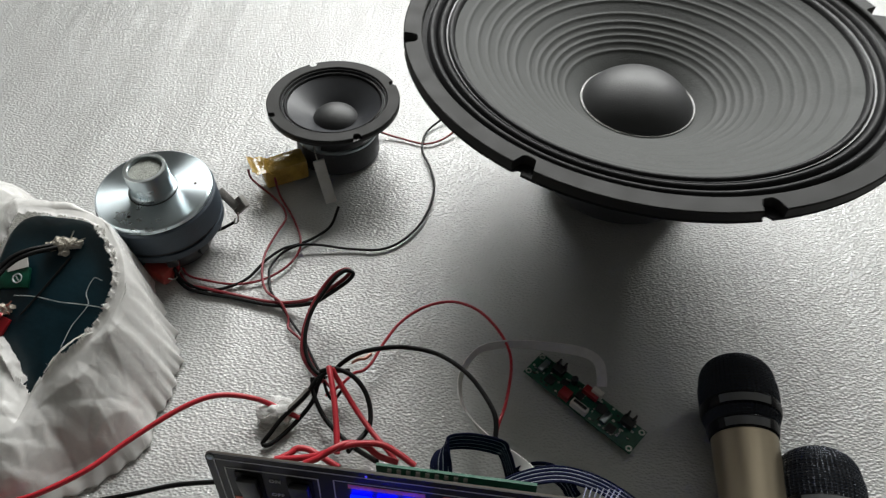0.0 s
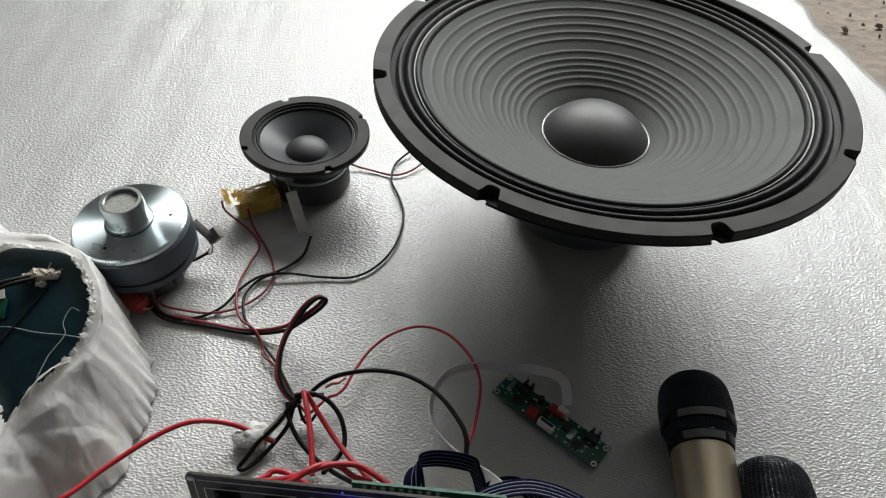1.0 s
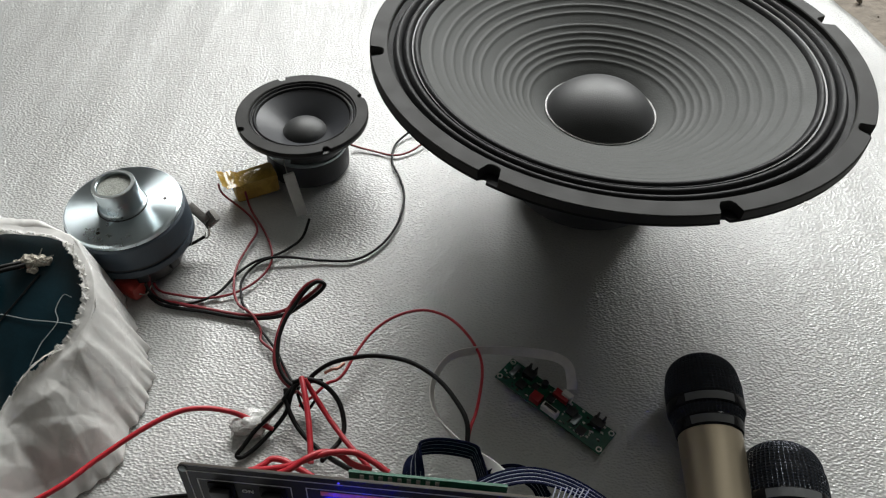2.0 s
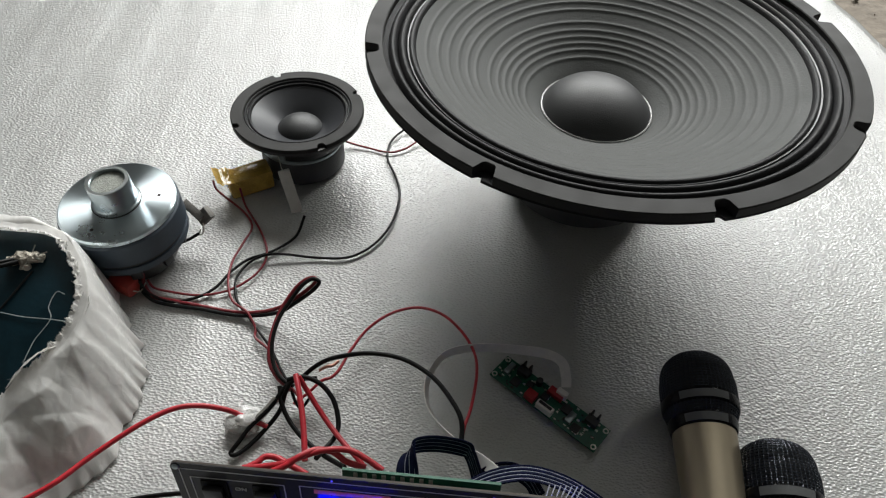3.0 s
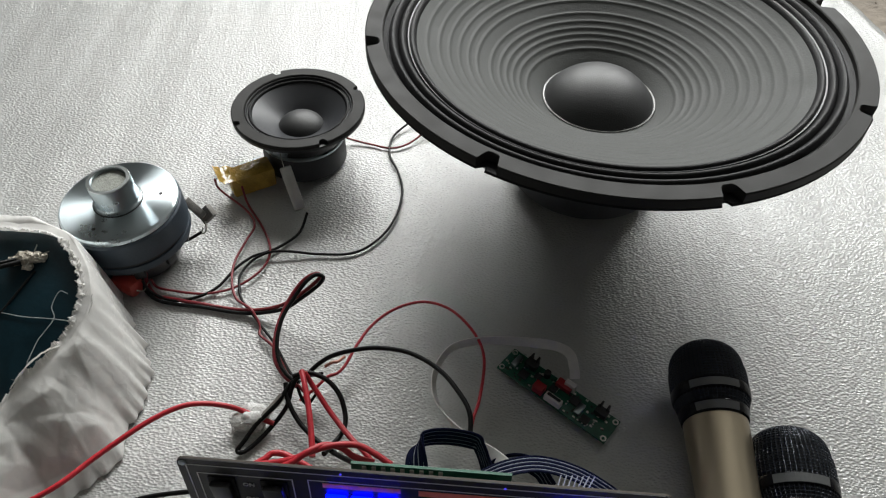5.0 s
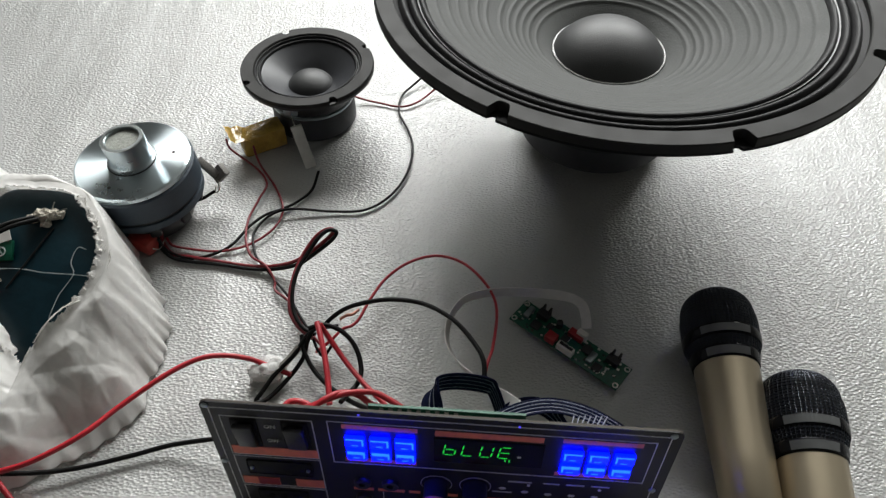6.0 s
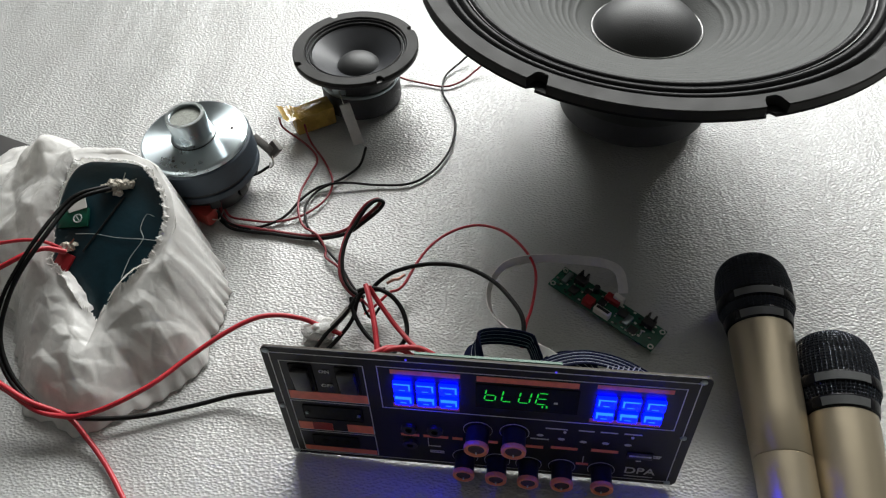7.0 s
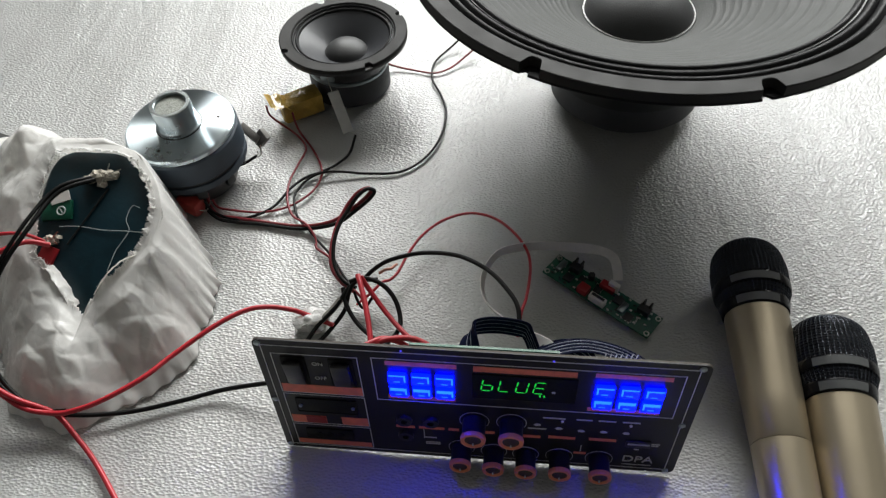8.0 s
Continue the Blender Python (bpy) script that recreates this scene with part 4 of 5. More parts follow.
def battery():
    b = thing("battery_pack", "dark teal sleeved battery pack inside a torn white wrapper", "battery")
    bm = bmesh.new()
    n, rings = 90, []
    for inset, drop in ((0.004, None), (0.0, 0.020), (0.0, 0.006), (0.002, 0.002), (0.005, 0.0003)):
        ring = []
        for k in range(n):
            a = 360 * k / n
            r = 0.5 * round_table(HOLE, a) + 0.25 * (round_table(HOLE, a - 9) + round_table(HOLE, a + 9)) + 0.005 - inset
            x, y = HUB.x + r * math.cos(radians(a)), HUB.y + r * math.sin(radians(a))
            ring.append(bm.verts.new((x, y, 0.0 if drop is None else lid(x, y) - drop)))
        rings.append(ring)
    for p, q in zip(rings, rings[1:]):
        for k in range(n):
            bm.faces.new((p[k], p[(k + 1) % n], q[(k + 1) % n], q[k]))
    mid = bm.verts.new((HUB.x, HUB.y, lid(*HUB)))
    for k in range(n):
        bm.faces.new((rings[-1][k], rings[-1][(k + 1) % n], mid))
    bm.faces.new(rings[0][::-1])
    bmesh.ops.recalc_face_normals(bm, faces=bm.faces)
    part("sleeve", bm, TEAL, b, "dark teal shrink sleeve")
    tilt = math.degrees(math.atan(0.5))

    def on(x, y, up, turn=0.0):
        return pose(x, y, lid(x, y) + up, tilt) @ pose(0, 0, 0, 0, 0, turn)

    def at(x, y, up):
        return (x, y, lid(x, y) + up)

    part("seam", tube([at(-0.272, 0.309, 0.001), at(-0.285, 0.289, 0.001), at(-0.297, 0.271, 0.001)], 0.0007, 6), CHIP, b, "black cable seam under the sleeve")
    part("protection_board", box(0, 0, 0, 0.022, 0.014, 0.003, 0.0005), BOARD, b, "green protection board", on(-0.307, 0.2925, 0.0022, 6))
    part("board_label", box(0, 0, 0, 0.014, 0.009, 0.0006), PLUG_WHITE, b, "white sticker", on(-0.3055, 0.3005, 0.0045, 20))
    ring = [(0.0030 + 0.0005 * math.cos(q), 0.0005 * math.sin(q)) for q in np.linspace(0, 2 * math.pi, 7)[:-1]]
    part("printed_ring", lathe(ring, 24, True), THREAD, b, m=on(-0.3035, 0.2915, 0.0040))
    part("printed_bar", box(0, 0, 0, 0.0007, 0.0042, 0.0004), THREAD, b, m=on(-0.3035, 0.2915, 0.0040, 40))

    def lump(places, jitter):
        bm2 = bmesh.new()
        for x, y, s in places:
            bmesh.ops.create_icosphere(bm2, subdivisions=3, radius=s, matrix=Matrix.Translation(at(x, y, 0.002)) @ Matrix.Diagonal((1.15, 0.8, 0.7, 1)))
        for v in bm2.verts:
            v.co += jitter * Vector((noise.noise(v.co * 420), noise.noise(v.co * 420 + Vector((7, 0, 0))), noise.noise(v.co * 420 + Vector((0, 7, 0)))))
        return bm2

    part("solder_lump", lump(((-0.280, 0.316, 0.0058), (-0.274, 0.3165, 0.0054), (-0.286, 0.314, 0.0045), (-0.269, 0.317, 0.0038), (-0.277, 0.311, 0.0035)), 0.0018), SOLDER, b, "lumpy grey solder joint")
    for q in ((-0.263, 0.319), (-0.266, 0.314), (-0.272, 0.323), (-0.277, 0.308)):
        part("wire_whisker", tube([at(-0.274, 0.316, 0.004), at(q[0], q[1], 0.005)], 0.0004, 5, 1), TIN, b)
    part("solder_lump", lump(((-0.309, 0.273, 0.0048), (-0.305, 0.275, 0.003)), 0.002), SOLDER, b, "grey and copper solder joint")
    for q in ((-0.303, 0.277), (-0.302, 0.269), (-0.307, 0.268)):
        part("wire_whisker", tube([at(-0.308, 0.273, 0.003), at(q[0], q[1], 0.005)], 0.0005, 5, 1), COPPER, b)
    part("red_tab", box(0, 0, 0, 0.012, 0.013, 0.003, 0.0006), PLUG_RED, b, "red plastic tab", on(-0.310, 0.264, 0.001, -20))
    part("glue_thread", tube([at(-0.303, 0.281, 0.004), at(-0.290, 0.283, 0.001), at(-0.273, 0.281, 0.001), at(-0.255, 0.2805, 0.001), at(-0.239, 0.2795, 0.001)], 0.0003, 5), THREAD, b, "fine thread of glue")
    part("glue_thread", tube([at(-0.247, 0.296, 0.001), at(-0.253, 0.297, 0.001), at(-0.256, 0.288, 0.001), at(-0.253, 0.281, 0.001), at(-0.258, 0.272, 0.001), at(-0.261, 0.267, 0.001), at(-0.265, 0.254, 0.001)], 0.00028, 5), THREAD, b, "fine thread of glue")
    return b


def fold(v):
    """A straight-sided zigzag between -1 and 1."""
    return 4 * abs(v - math.floor(v) - 0.5) - 1


CREST = {}


def crest(i, j, salt):
    key = (i, j, salt)
    if key not in CREST:
        CREST[key] = random.Random(i * 7919 + j * 104729 + salt * 31).uniform(-1, 1)
    return CREST[key]


def plates(x, y, size, turn, salt):
    """Height of flat three-cornered plates that meet in sharp creases."""
    w = Vector((x / size * 0.6, y / size * 0.6, salt))
    x, y = x + 0.55 * size * noise.noise(w), y + 0.55 * size * noise.noise(w + Vector((5, 9, 0)))
    c, d = math.cos(radians(turn)), math.sin(radians(turn))
    p, q = (x * c + y * d) / size, 0.7 * (y * c - x * d) / size
    i, j = math.floor(p), math.floor(q)
    u, v = p - i, q - j
    h = {(k, m): crest(i + k, j + m, salt) for k in (0, 1) for m in (0, 1)}
    if (i * 3 + j * 5 + salt) % 2:
        if u > v:
            return h[0, 0] + u * (h[1, 0] - h[0, 0]) + v * (h[1, 1] - h[1, 0])
        return h[0, 0] + v * (h[0, 1] - h[0, 0]) + u * (h[1, 1] - h[0, 1])
    if u + v < 1:
        return h[0, 0] + u * (h[1, 0] - h[0, 0]) + v * (h[0, 1] - h[0, 0])
    return h[1, 1] + (1 - u) * (h[0, 1] - h[1, 1]) + (1 - v) * (h[1, 0] - h[1, 1])


def crumple(x, y):
    """Creases of the film at three sizes."""
    return 0.0085 * plates(x, y, 0.034, 25, 1) + 0.0050 * plates(x, y, 0.017, -35, 2) + 0.0013 * plates(x, y, 0.007, 60, 3)


def wrapper():
    bm = bmesh.new()
    n, m = 480, 90
    rows = []
    tear = random.Random(3)
    jag = [tear.uniform(-0.0016, 0.0010) for _ in range(n)]
    for k in range(n):
        a = -180 + 360 * k / n
        soft = sum(round_table(SKIRT, a + d) for d in (-3, 0, 3)) / 3
        r0 = round_table(HOLE, a)
        r1 = soft + 0.005 * noise.noise(Vector((math.cos(radians(a)) * 5, math.sin(radians(a)) * 5, 9)))
        r1 = max(r1, r0 + 0.016)
        high = lid(HUB.x + r0 * math.cos(radians(a)), HUB.y + r0 * math.sin(radians(a))) + 0.0022
        col = []
        for j in range(m + 1):
            s = j / m
            r = r0 + (r1 - r0) * s + jag[k] * max(0, 1 - s * 14) + 0.0018 * fold(a / 23) * s ** 6 + 0.0012 * fold(a / 7) * s ** 10
            x, y = HUB.x + r * math.cos(radians(a)), HUB.y + r * math.sin(radians(a))
            shelf = min(0.5, 0.007 / (r1 - r0))
            u = max(0.0, (s - shelf) / (1 - shelf))
            z = high * (1 - u ** 1.6) + 0.0012
            z += crumple(x, y) * min(1, 0.15 + 4 * u) * min(1, 5.0 * (1 - s))
            if s < 0.10:
                z += 0.0030 * (1 - s / 0.10) ** 2 * (0.5 + noise.noise(Vector((math.cos(radians(a)) * 9, math.sin(radians(a)) * 9, 0))))
            col.append(bm.verts.new((x, y, max(z, 0.0012))))
        rows.append(col)
    for p, q in zip(rows, rows[1:] + rows[:1]):
        for j in range(m):
            bm.faces.new((p[j], q[j], q[j + 1], p[j + 1]))
    bmesh.ops.recalc_face_normals(bm, faces=bm.faces)
    bag = thing("torn_wrapper", "crumpled white plastic wrapper torn open round the battery", "wrapper")
    me = part("film_sheet", bm, WRAP, bag)
    th = me.modifiers.new("film", "SOLIDIFY")
    th.thickness, th.offset = 0.0004, 1
    # ragged fibres standing along the tear
    shred = random.Random(21)
    fringe = bmesh.new()
    for k in range(260):
        a = shred.uniform(-170, 70)
        r = round_table(HOLE, a) + shred.uniform(0.0005, 0.004)
        x, y = HUB.x + r * math.cos(radians(a)), HUB.y + r * math.sin(radians(a))
        base = Vector((x, y, lid(x, y) + 0.003))
        side = Vector((-math.sin(radians(a)), math.cos(radians(a)), 0)) * shred.uniform(0.0003, 0.0012)
        tip = base + Vector((shred.uniform(-0.003, 0.003), shred.uniform(-0.003, 0.003), shred.uniform(0.0005, 0.0045)))
        lift = Vector((0, 0, 0.0003))
        p, q, t, d = [fringe.verts.new(v) for v in (base - side, base + side, tip, base - lift)]
        for tri in ((p, q, t), (q, d, t), (d, p, t), (q, p, d)):
            fringe.faces.new(tri)
    part("torn_fringe", fringe, WRAP, bag, "ragged white fibres along the tear", smooth=False)
    # loose torn flaps and a puckered fold standing off the sheet
    for name, mid, ups, width in (
            ("torn_flap", [(-0.243, 0.268, 0.053), (-0.252, 0.258, 0.056), (-0.262, 0.248, 0.052), (-0.270, 0.238, 0.044)], [(0.5, -0.5, 0.5), (0.5, -0.5, 0.7), (0.4, -0.6, 0.6), (0.3, -0.6, 0.5)], 0.009),
            ("torn_flap", [(-0.312, 0.258, 0.050), (-0.303, 0.252, 0.051), (-0.294, 0.243, 0.046), (-0.284, 0.231, 0.038)], [(-0.4, -0.6, 0.5), (-0.4, -0.6, 0.6), (-0.4, -0.5, 0.6), (-0.5, -0.5, 0.4)], 0.008),
            ("torn_flap", [(-0.236, 0.300, 0.069), (-0.232, 0.291, 0.066), (-0.233, 0.281, 0.061)], [(0.8, 0.1, 0.5), (0.8, 0.0, 0.6), (0.8, -0.1, 0.5)], 0.008),
            ("torn_flap", [(-0.246, 0.321, 0.079), (-0.240, 0.311, 0.075), (-0.237, 0.302, 0.071)], [(0.8, 0.4, 0.4), (0.8, 0.3, 0.5), (0.8, 0.2, 0.5)], 0.007),
            ("puckered_fold", [(-0.308, 0.184, 0.020), (-0.303, 0.192, 0.025), (-0.293, 0.195, 0.027), (-0.282, 0.193, 0.025), (-0.277, 0.186, 0.020)], [(0, -0.4, 1), (0, -0.4, 1), (0, -0.4, 1), (0, -0.4, 1), (0, -0.4, 1)], 0.008)):
        flap = strap(mid, ups, width, 0.0005, 10, 4)
        rag = random.Random(len(mid) * 7 + int(width * 1000))
        for v in flap.verts:
            v.co += 0.0013 * Vector((noise.noise(v.co * 190), noise.noise(v.co * 190 + Vector((4, 0, 0))), noise.noise(v.co * 190 + Vector((0, 4, 0))))) + Vector((rag.uniform(-0.0003, 0.0003), rag.uniform(-0.0003, 0.0003), 0))
        part(name, flap, WRAP, bag)
    return bag


battery()
wrapper()
tagged(part("black_card", box(0, 0, 0.003, 0.16, 0.12, 0.005, 0.0008, m=pose(-0.515, 0.4035, 0, 0, 0, -21)), DARK_BOARD), "black flat card lying beside the wrapper", "card")

# ---- clear taped joint on the long red wire ----
blob = bmesh.new()
bmesh.ops.create_icosphere(blob, subdivisions=4, radius=1.0)
for v in blob.verts:
    q = v.co.copy()
    k = 1 + 0.45 * noise.noise(q * 1.6) + 0.2 * noise.noise(q * 4)
    v.co = Vector((-0.124 + 0.013 * q.x * k, 0.2445 + 0.009 * q.y * k, max(0.0006, 0.0062 + 0.0068 * q.z * k)))
tagged(part("tape_joint", blob, CLEAR), "crumpled clear tape round a wire joint", "tape")
for a, b, c in (((-0.137, 0.238, 0.001), (-0.128, 0.242, 0.010), (-0.118, 0.252, 0.006)), ((-0.112, 0.247, 0.004), (-0.122, 0.246, 0.012), (-0.132, 0.248, 0.003))):
    tagged(part("tape_fold", strap([a, b, c], [(0.2, 1, 0.3), (0.3, 1, 0), (0.2, 1, -0.3)], 0.008, 0.0003), CLEAR), "bright folded end of clear tape", "tape")

# ---- wires ----
wire("black_wire", [(-0.118, 0.440, 0.010), (-0.122, 0.423, 0.004), (-0.132, 0.411, 0.002), (-0.144, 0.400, 0.003), (-0.157, 0.394, 0.002), (-0.168, 0.380, 0.002), (-0.177, 0.361, 0.002), (-0.190, 0.350, 0.002), (-0.208, 0.345, 0.002), (-0.227, 0.351, 0.004), (-0.232, 0.354, 0.014)], 0.0012, WIRE_BLACK, "thin black wire from the white resistor across the foam")
wire("black_wire", [(-0.027, 0.591, 0.010), (-0.040, 0.579, 0.004), (-0.054, 0.558, 0.002), (-0.055, 0.532, 0.002), (-0.045, 0.507, 0.002), (-0.039, 0.482, 0.002), (-0.042, 0.449, 0.002), (-0.054, 0.421, 0.002), (-0.074, 0.403, 0.002), (-0.102, 0.400, 0.002), (-0.127, 0.399, 0.005), (-0.143, 0.397, 0.005), (-0.156, 0.390, 0.002), (-0.162, 0.375, 0.002), (-0.161, 0.364, 0.002), (-0.155, 0.348, 0.003), (-0.142, 0.333, 0.002), (-0.131, 0.320, 0.002), (-0.120, 0.306, 0.005), (-0.109, 0.288, 0.008), (-0.098, 0.271, 0.012), (-0.092, 0.260, 0.008), (-0.088, 0.259, 0.003), (-0.082, 0.266, 0.008)], 0.0011, WIRE_BLACK, "thin black wire curling from the large speaker")
wire("red_wire", [(-0.012, 0.574, 0.010), (-0.025, 0.563, 0.004), (-0.038, 0.549, 0.002), (-0.054, 0.541, 0.002), (-0.076, 0.546, 0.002), (-0.095, 0.550, 0.004), (-0.109, 0.547, 0.014)], 0.0010, WIRE_RED_DULL, "thin dull red wire joining the two cone speakers")
wire("red_wire", [(-0.202, 0.465, 0.022), (-0.201, 0.467, 0.008), (-0.175, 0.449, 0.002), (-0.163, 0.431, 0.002), (-0.166, 0.412, 0.002), (-0.170, 0.389, 0.002), (-0.167, 0.366, 0.004), (-0.159, 0.348, 0.004), (-0.145, 0.337, 0.006), (-0.136, 0.325, 0.002), (-0.134, 0.316, 0.002), (-0.121, 0.304, 0.005), (-0.108, 0.285, 0.008), (-0.097, 0.270, 0.012), (-0.089, 0.262, 0.010)], 0.0010, WIRE_RED_DARK, "thin dark red wire from the taped capacitor")
wire("red_wire", [(-0.180, 0.466, 0.016), (-0.174, 0.455, 0.003), (-0.156, 0.429, 0.002), (-0.144, 0.404, 0.004), (-0.144, 0.388, 0.002), (-0.152, 0.372, 0.002), (-0.167, 0.359, 0.002), (-0.188, 0.353, 0.002), (-0.212, 0.355, 0.002), (-0.225, 0.358, 0.002), (-0.228, 0.359, 0.010)], 0.0010, WIRE_RED_DARK, "thin dark red wire curving back to the compression driver")
wire("red_wire", [(-0.231, 0.361, 0.018), (-0.231, 0.357, 0.006), (-0.222, 0.349, 0.002), (-0.206, 0.346, 0.002), (-0.186, 0.343, 0.002), (-0.158, 0.339, 0.002), (-0.139, 0.338, 0.004), (-0.121, 0.337, 0.012), (-0.107, 0.339, 0.022), (-0.094, 0.344, 0.032), (-0.090, 0.349, 0.035), (-0.094, 0.351, 0.035), (-0.102, 0.346, 0.033), (-0.110, 0.334, 0.028), (-0.115, 0.320, 0.024), (-0.117, 0.303, 0.020), (-0.115, 0.287, 0.016), (-0.107, 0.275, 0.014), (-0.096, 0.266, 0.014)], 0.0015, WIRE_RED_DARK, "dark red wire of the looped speaker pair")
wire("black_wire", [(-0.233, 0.359, 0.018), (-0.234, 0.355, 0.006), (-0.223, 0.346, 0.002), (-0.208, 0.342, 0.002), (-0.185, 0.340, 0.002), (-0.157, 0.336, 0.002), (-0.138, 0.335, 0.004), (-0.118, 0.334, 0.012), (-0.104, 0.337, 0.022), (-0.091, 0.342, 0.032), (-0.087, 0.346, 0.037), (-0.093, 0.348, 0.037), (-0.100, 0.342, 0.035), (-0.107, 0.331, 0.030), (-0.113, 0.318, 0.026), (-0.115, 0.302, 0.022), (-0.112, 0.286, 0.018), (-0.104, 0.274, 0.016), (-0.094, 0.268, 0.016)], 0.0015, WIRE_BLACK, "black wire of the looped speaker pair")
wire("black_wire", [(-0.085, 0.275, 0.020), (-0.090, 0.269, 0.018), (-0.085, 0.276, 0.022), (-0.073, 0.281, 0.030), (-0.057, 0.283, 0.036), (-0.039, 0.283, 0.040), (-0.017, 0.277, 0.044), (0.003, 0.262, 0.048), (0.017, 0.243, 0.050), (0.023, 0.229, 0.050), (0.023, 0.212, 0.046)], 0.0016, WIRE_BLACK, "black wire arching over the foam behind the panel")
wire("red_wire", [(-0.094, 0.261, 0.004), (-0.084, 0.267, 0.010), (-0.076, 0.276, 0.012), (-0.070, 0.279, 0.012), (-0.065, 0.286, 0.012), (-0.059, 0.303, 0.012), (-0.049, 0.323, 0.012), (-0.033, 0.338, 0.013), (-0.013, 0.344, 0.015), (0.006, 0.337, 0.018), (0.021, 0.320, 0.022), (0.031, 0.299, 0.026), (0.033, 0.277, 0.032), (0.029, 0.244, 0.044), (0.025, 0.228, 0.048), (0.0225, 0.214, 0.040)], 0.0011, WIRE_RED, "thin red wire arching from a bare twisted splice")
wire("black_wire", [(-0.078, 0.273, 0.020), (-0.093, 0.269, 0.022), (-0.098, 0.262, 0.018), (-0.101, 0.252, 0.010), (-0.109, 0.240, 0.005), (-0.118, 0.228, 0.003), (-0.125, 0.221, 0.003), (-0.129, 0.222, 0.003), (-0.125, 0.228, 0.006), (-0.118, 0.239, 0.010), (-0.107, 0.252, 0.014), (-0.100, 0.264, 0.018), (-0.095, 0.270, 0.020)], 0.0016, WIRE_BLACK, "black wire folded into a loop with a grey shrink tube")
wire("black_wire", [(-0.098, 0.269, 0.022), (-0.087, 0.271, 0.024), (-0.074, 0.267, 0.022), (-0.064, 0.257, 0.018), (-0.059, 0.243, 0.014), (-0.060, 0.232, 0.014), (-0.065, 0.221, 0.018), (-0.068, 0.212, 0.024)], 0.0017, WIRE_BLACK, "thick black wire loop behind the panel")
wire("black_wire", [(-0.103, 0.266, 0.018), (-0.100, 0.255, 0.014), (-0.092, 0.243, 0.010), (-0.080, 0.231, 0.010), (-0.065, 0.219, 0.014), (-0.049, 0.207, 0.024)], 0.0017, WIRE_BLACK, "thick black wire running down behind the panel")
wire("red_wire", [(-0.090, 0.266, 0.034), (-0.086, 0.255, 0.034), (-0.081, 0.239, 0.032), (-0.077, 0.223, 0.030), (-0.074, 0.208, 0.028)], 0.0020, WIRE_RED, "bright red wire standing up out of the tangle")
wire("red_wire", [(-0.088, 0.265, 0.034), (-0.081, 0.258, 0.026), (-0.068, 0.243, 0.020), (-0.054, 0.227, 0.020), (-0.042, 0.214, 0.024), (-0.037, 0.208, 0.024)], 0.0018, WIRE_RED, "red wire slanting down to the amplifier board")
wire("red_wire", [(-0.112, 0.198, 0.030), (-0.103, 0.204, 0.030), (-0.099, 0.208, 0.030), (-0.092, 0.208, 0.030), (-0.085, 0.205, 0.030), (-0.071, 0.199, 0.028)], 0.0020, WIRE_RED, "bright red wire bent behind the panel")
wire("red_wire", [(-0.110, 0.198, 0.034), (-0.096, 0.199, 0.036), (-0.084, 0.201, 0.038), (-0.074, 0.205, 0.040), (-0.061, 0.210, 0.040), (-0.046, 0.212, 0.038), (-0.035, 0.208, 0.036), (-0.024, 0.202, 0.034)], 0.0020, WIRE_RED, "bright red wire arched along the panel top")
wire("red_wire", [(-0.091, 0.195, 0.038), (-0.082, 0.199, 0.040), (-0.075, 0.204, 0.042), (-0.066, 0.210, 0.040), (-0.056, 0.211, 0.036), (-0.047, 0.207, 0.032), (-0.035, 0.205, 0.030)], 0.0020, WIRE_RED, "bright red wire twisted along the panel top")
wire("red_wire", [(-0.108, 0.241, 0.006), (-0.126, 0.246, 0.010), (-0.138, 0.247, 0.016), (-0.154, 0.245, 0.022), (-0.169, 0.240, 0.024), (-0.187, 0.227, 0.024), (-0.210, 0.205, 0.022), (-0.226, 0.184, 0.024), (-0.249, 0.168, 0.022), (-0.268, 0.162, 0.018), (-0.281, 0.161, 0.016), (-0.300, 0.162, 0.020), (-0.322, 0.172, 0.026), (-0.352, 0.185, 0.030)], 0.0018, WIRE_RED, "long red wire sweeping past the torn wrapper")
wire("red_wire", [(-0.351, 0.187, 0.034), (-0.320, 0.172, 0.030), (-0.304, 0.166, 0.024), (-0.282, 0.162, 0.014), (-0.266, 0.150, 0.006), (-0.249, 0.135, 0.003), (-0.230, 0.115, 0.003), (-0.199, 0.080, 0.003)], 0.0018, WIRE_RED, "red wire leading away over the foam")
wire("black_wire", [(-0.280, 0.311, 0.082), (-0.294, 0.299, 0.086), (-0.302, 0.287, 0.086), (-0.308, 0.262, 0.084), (-0.318, 0.239, 0.076), (-0.328, 0.222, 0.062), (-0.333, 0.204, 0.046), (-0.326, 0.187, 0.034), (-0.312, 0.173, 0.022), (-0.291, 0.163, 0.014), (-0.268, 0.163, 0.010), (-0.236, 0.169, 0.005), (-0.203, 0.179, 0.004), (-0.176, 0.187, 0.006), (-0.144, 0.189, 0.014), (-0.121, 0.190, 0.020)], 0.0016, WIRE_BLACK, "black wire from the solder joint round to the panel")
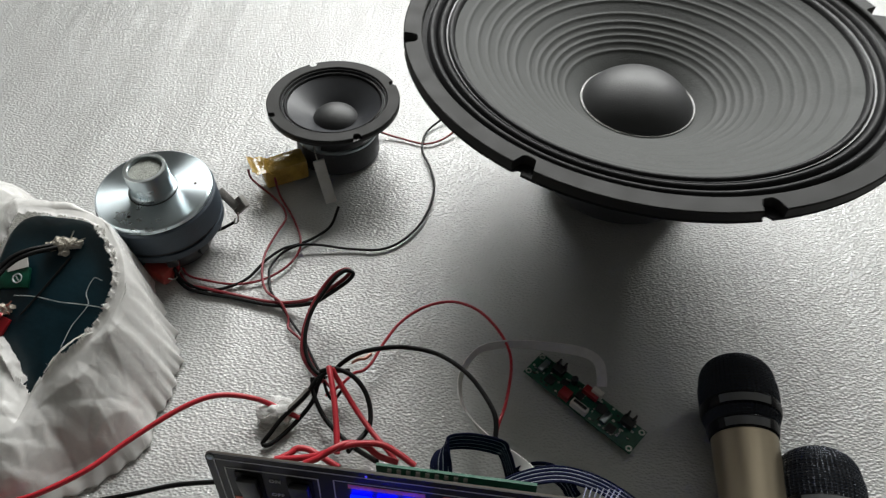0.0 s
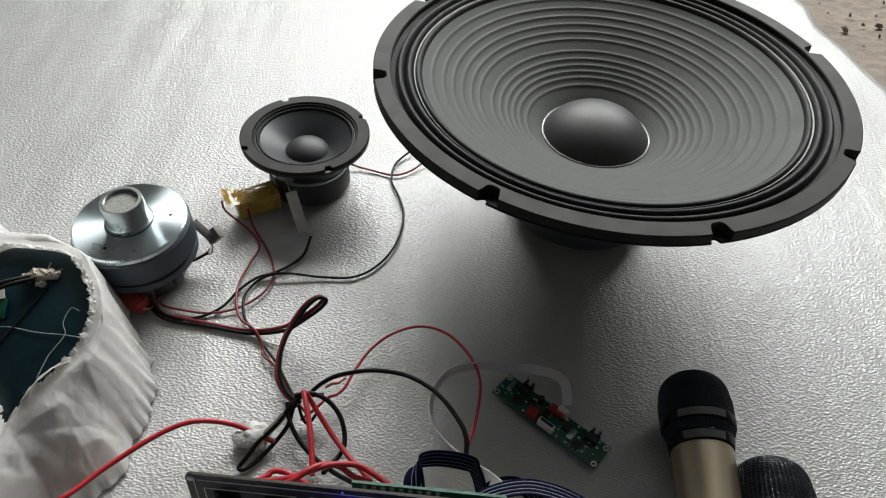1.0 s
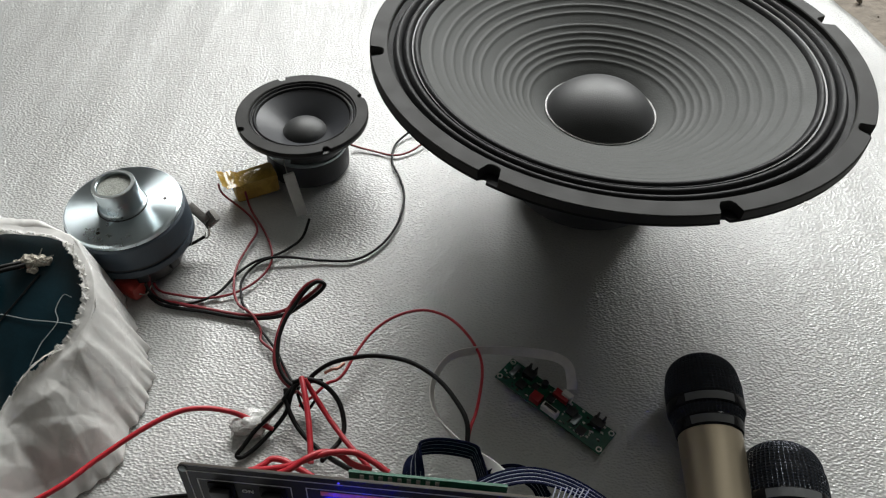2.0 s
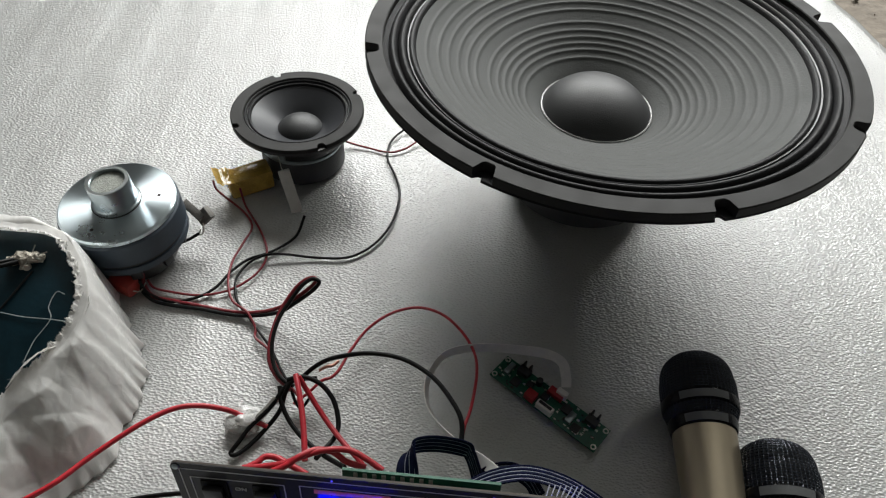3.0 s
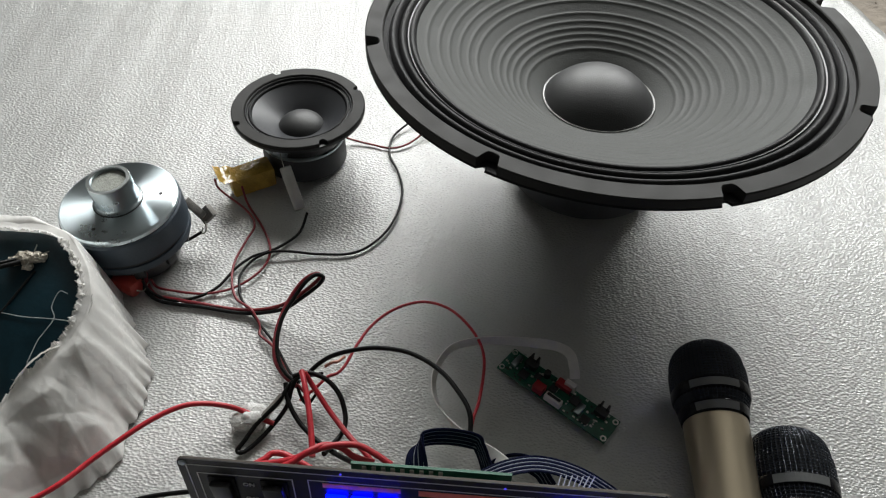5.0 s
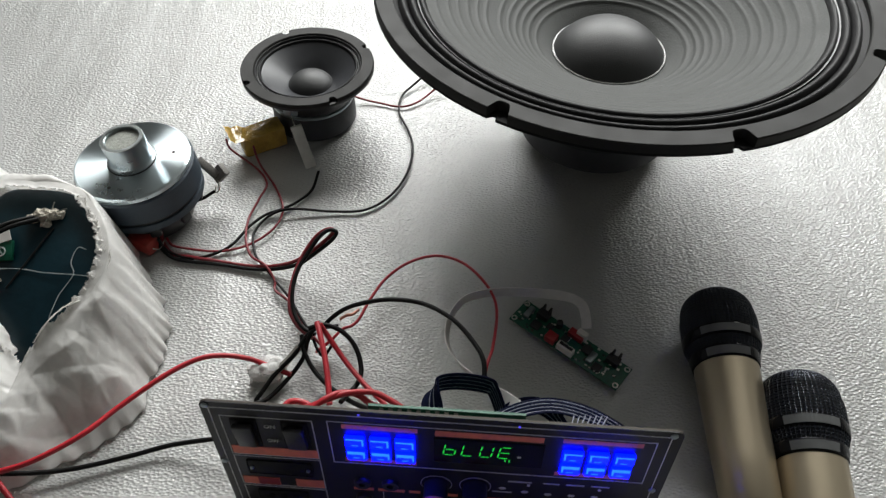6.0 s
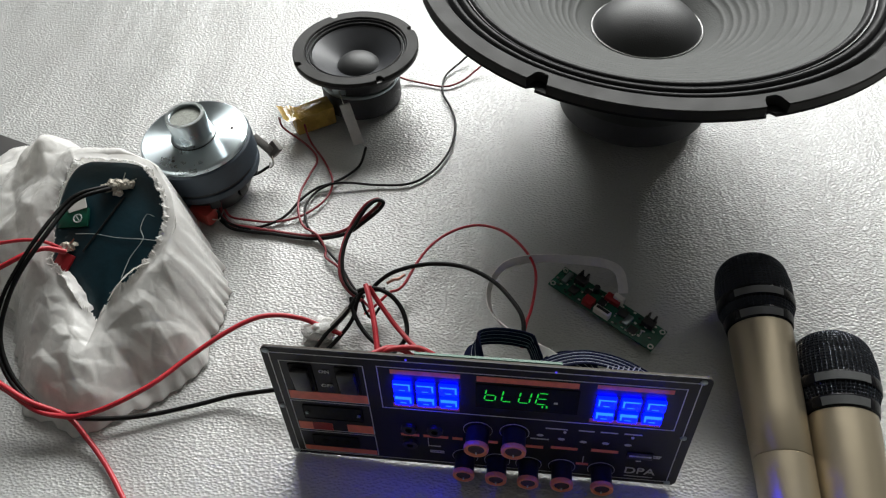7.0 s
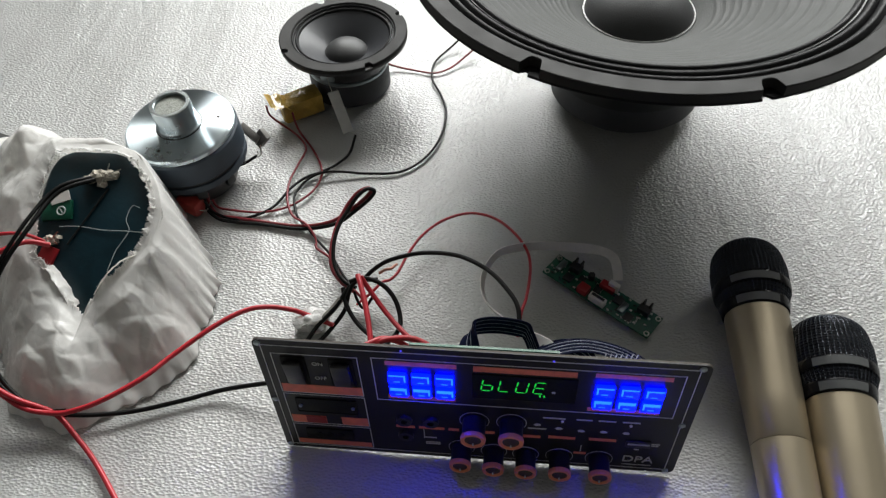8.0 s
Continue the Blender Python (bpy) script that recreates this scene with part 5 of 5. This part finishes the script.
wire("black_wire", [(-0.283, 0.312, 0.083), (-0.296, 0.300, 0.088), (-0.304, 0.287, 0.088), (-0.311, 0.262, 0.086), (-0.320, 0.240, 0.078), (-0.331, 0.223, 0.064), (-0.337, 0.207, 0.048), (-0.330, 0.188, 0.036), (-0.316, 0.173, 0.024), (-0.292, 0.163, 0.016), (-0.275, 0.164, 0.014)], 0.0014, WIRE_BLACK, "second black wire from the solder joint")
wire("red_wire", [(-0.310, 0.269, 0.062), (-0.318, 0.268, 0.070), (-0.328, 0.266, 0.074), (-0.344, 0.263, 0.074), (-0.366, 0.261, 0.070)], 0.0013, WIRE_RED, "thin red wire soldered to the battery tab")
wire("red_wire", [(-0.305, 0.266, 0.062), (-0.315, 0.262, 0.070), (-0.322, 0.254, 0.074), (-0.332, 0.245, 0.074), (-0.345, 0.237, 0.070), (-0.362, 0.226, 0.060)], 0.0019, WIRE_RED, "thick red wire soldered to the battery tab")

# bare ends and sleeves
tagged(part("shrink_sleeve", tube([(-0.1170, 0.2420, 0.0100), (-0.1100, 0.2500, 0.0120), (-0.1040, 0.2580, 0.0150)], 0.0026, 10), SHRINK), "grey shrink sleeve on the folded black wire", "sleeve")
tagged(part("copper_splice", tube([(-0.0790, 0.2830, 0.014), (-0.0740, 0.2860, 0.015), (-0.0700, 0.2870, 0.015), (-0.0660, 0.2920, 0.014)], 0.0011, 8), COPPER), "bare twisted copper splice on the thin red wire", "splice")

# ---- crumbs and grit on the bare concrete ----
grit = bmesh.new()
rng = random.Random(11)
for k in range(220):
    y = rng.uniform(0.55, 1.5)
    x = foam_edge(y) + 0.02 + abs(rng.gauss(0, 0.22))
    s = rng.choice((0.0015, 0.002, 0.003, 0.005))
    bmesh.ops.create_icosphere(grit, subdivisions=1, radius=s, matrix=pose(x, y, -0.010, rng.uniform(0, 90), rng.uniform(0, 90), 0) @ Matrix.Diagonal((1.4, 0.8, 0.6, 1)))
tagged(part("grit", grit, CONCRETE, smooth=False), "loose crumbs and grit on the bare floor", "grit", kind="stuff")
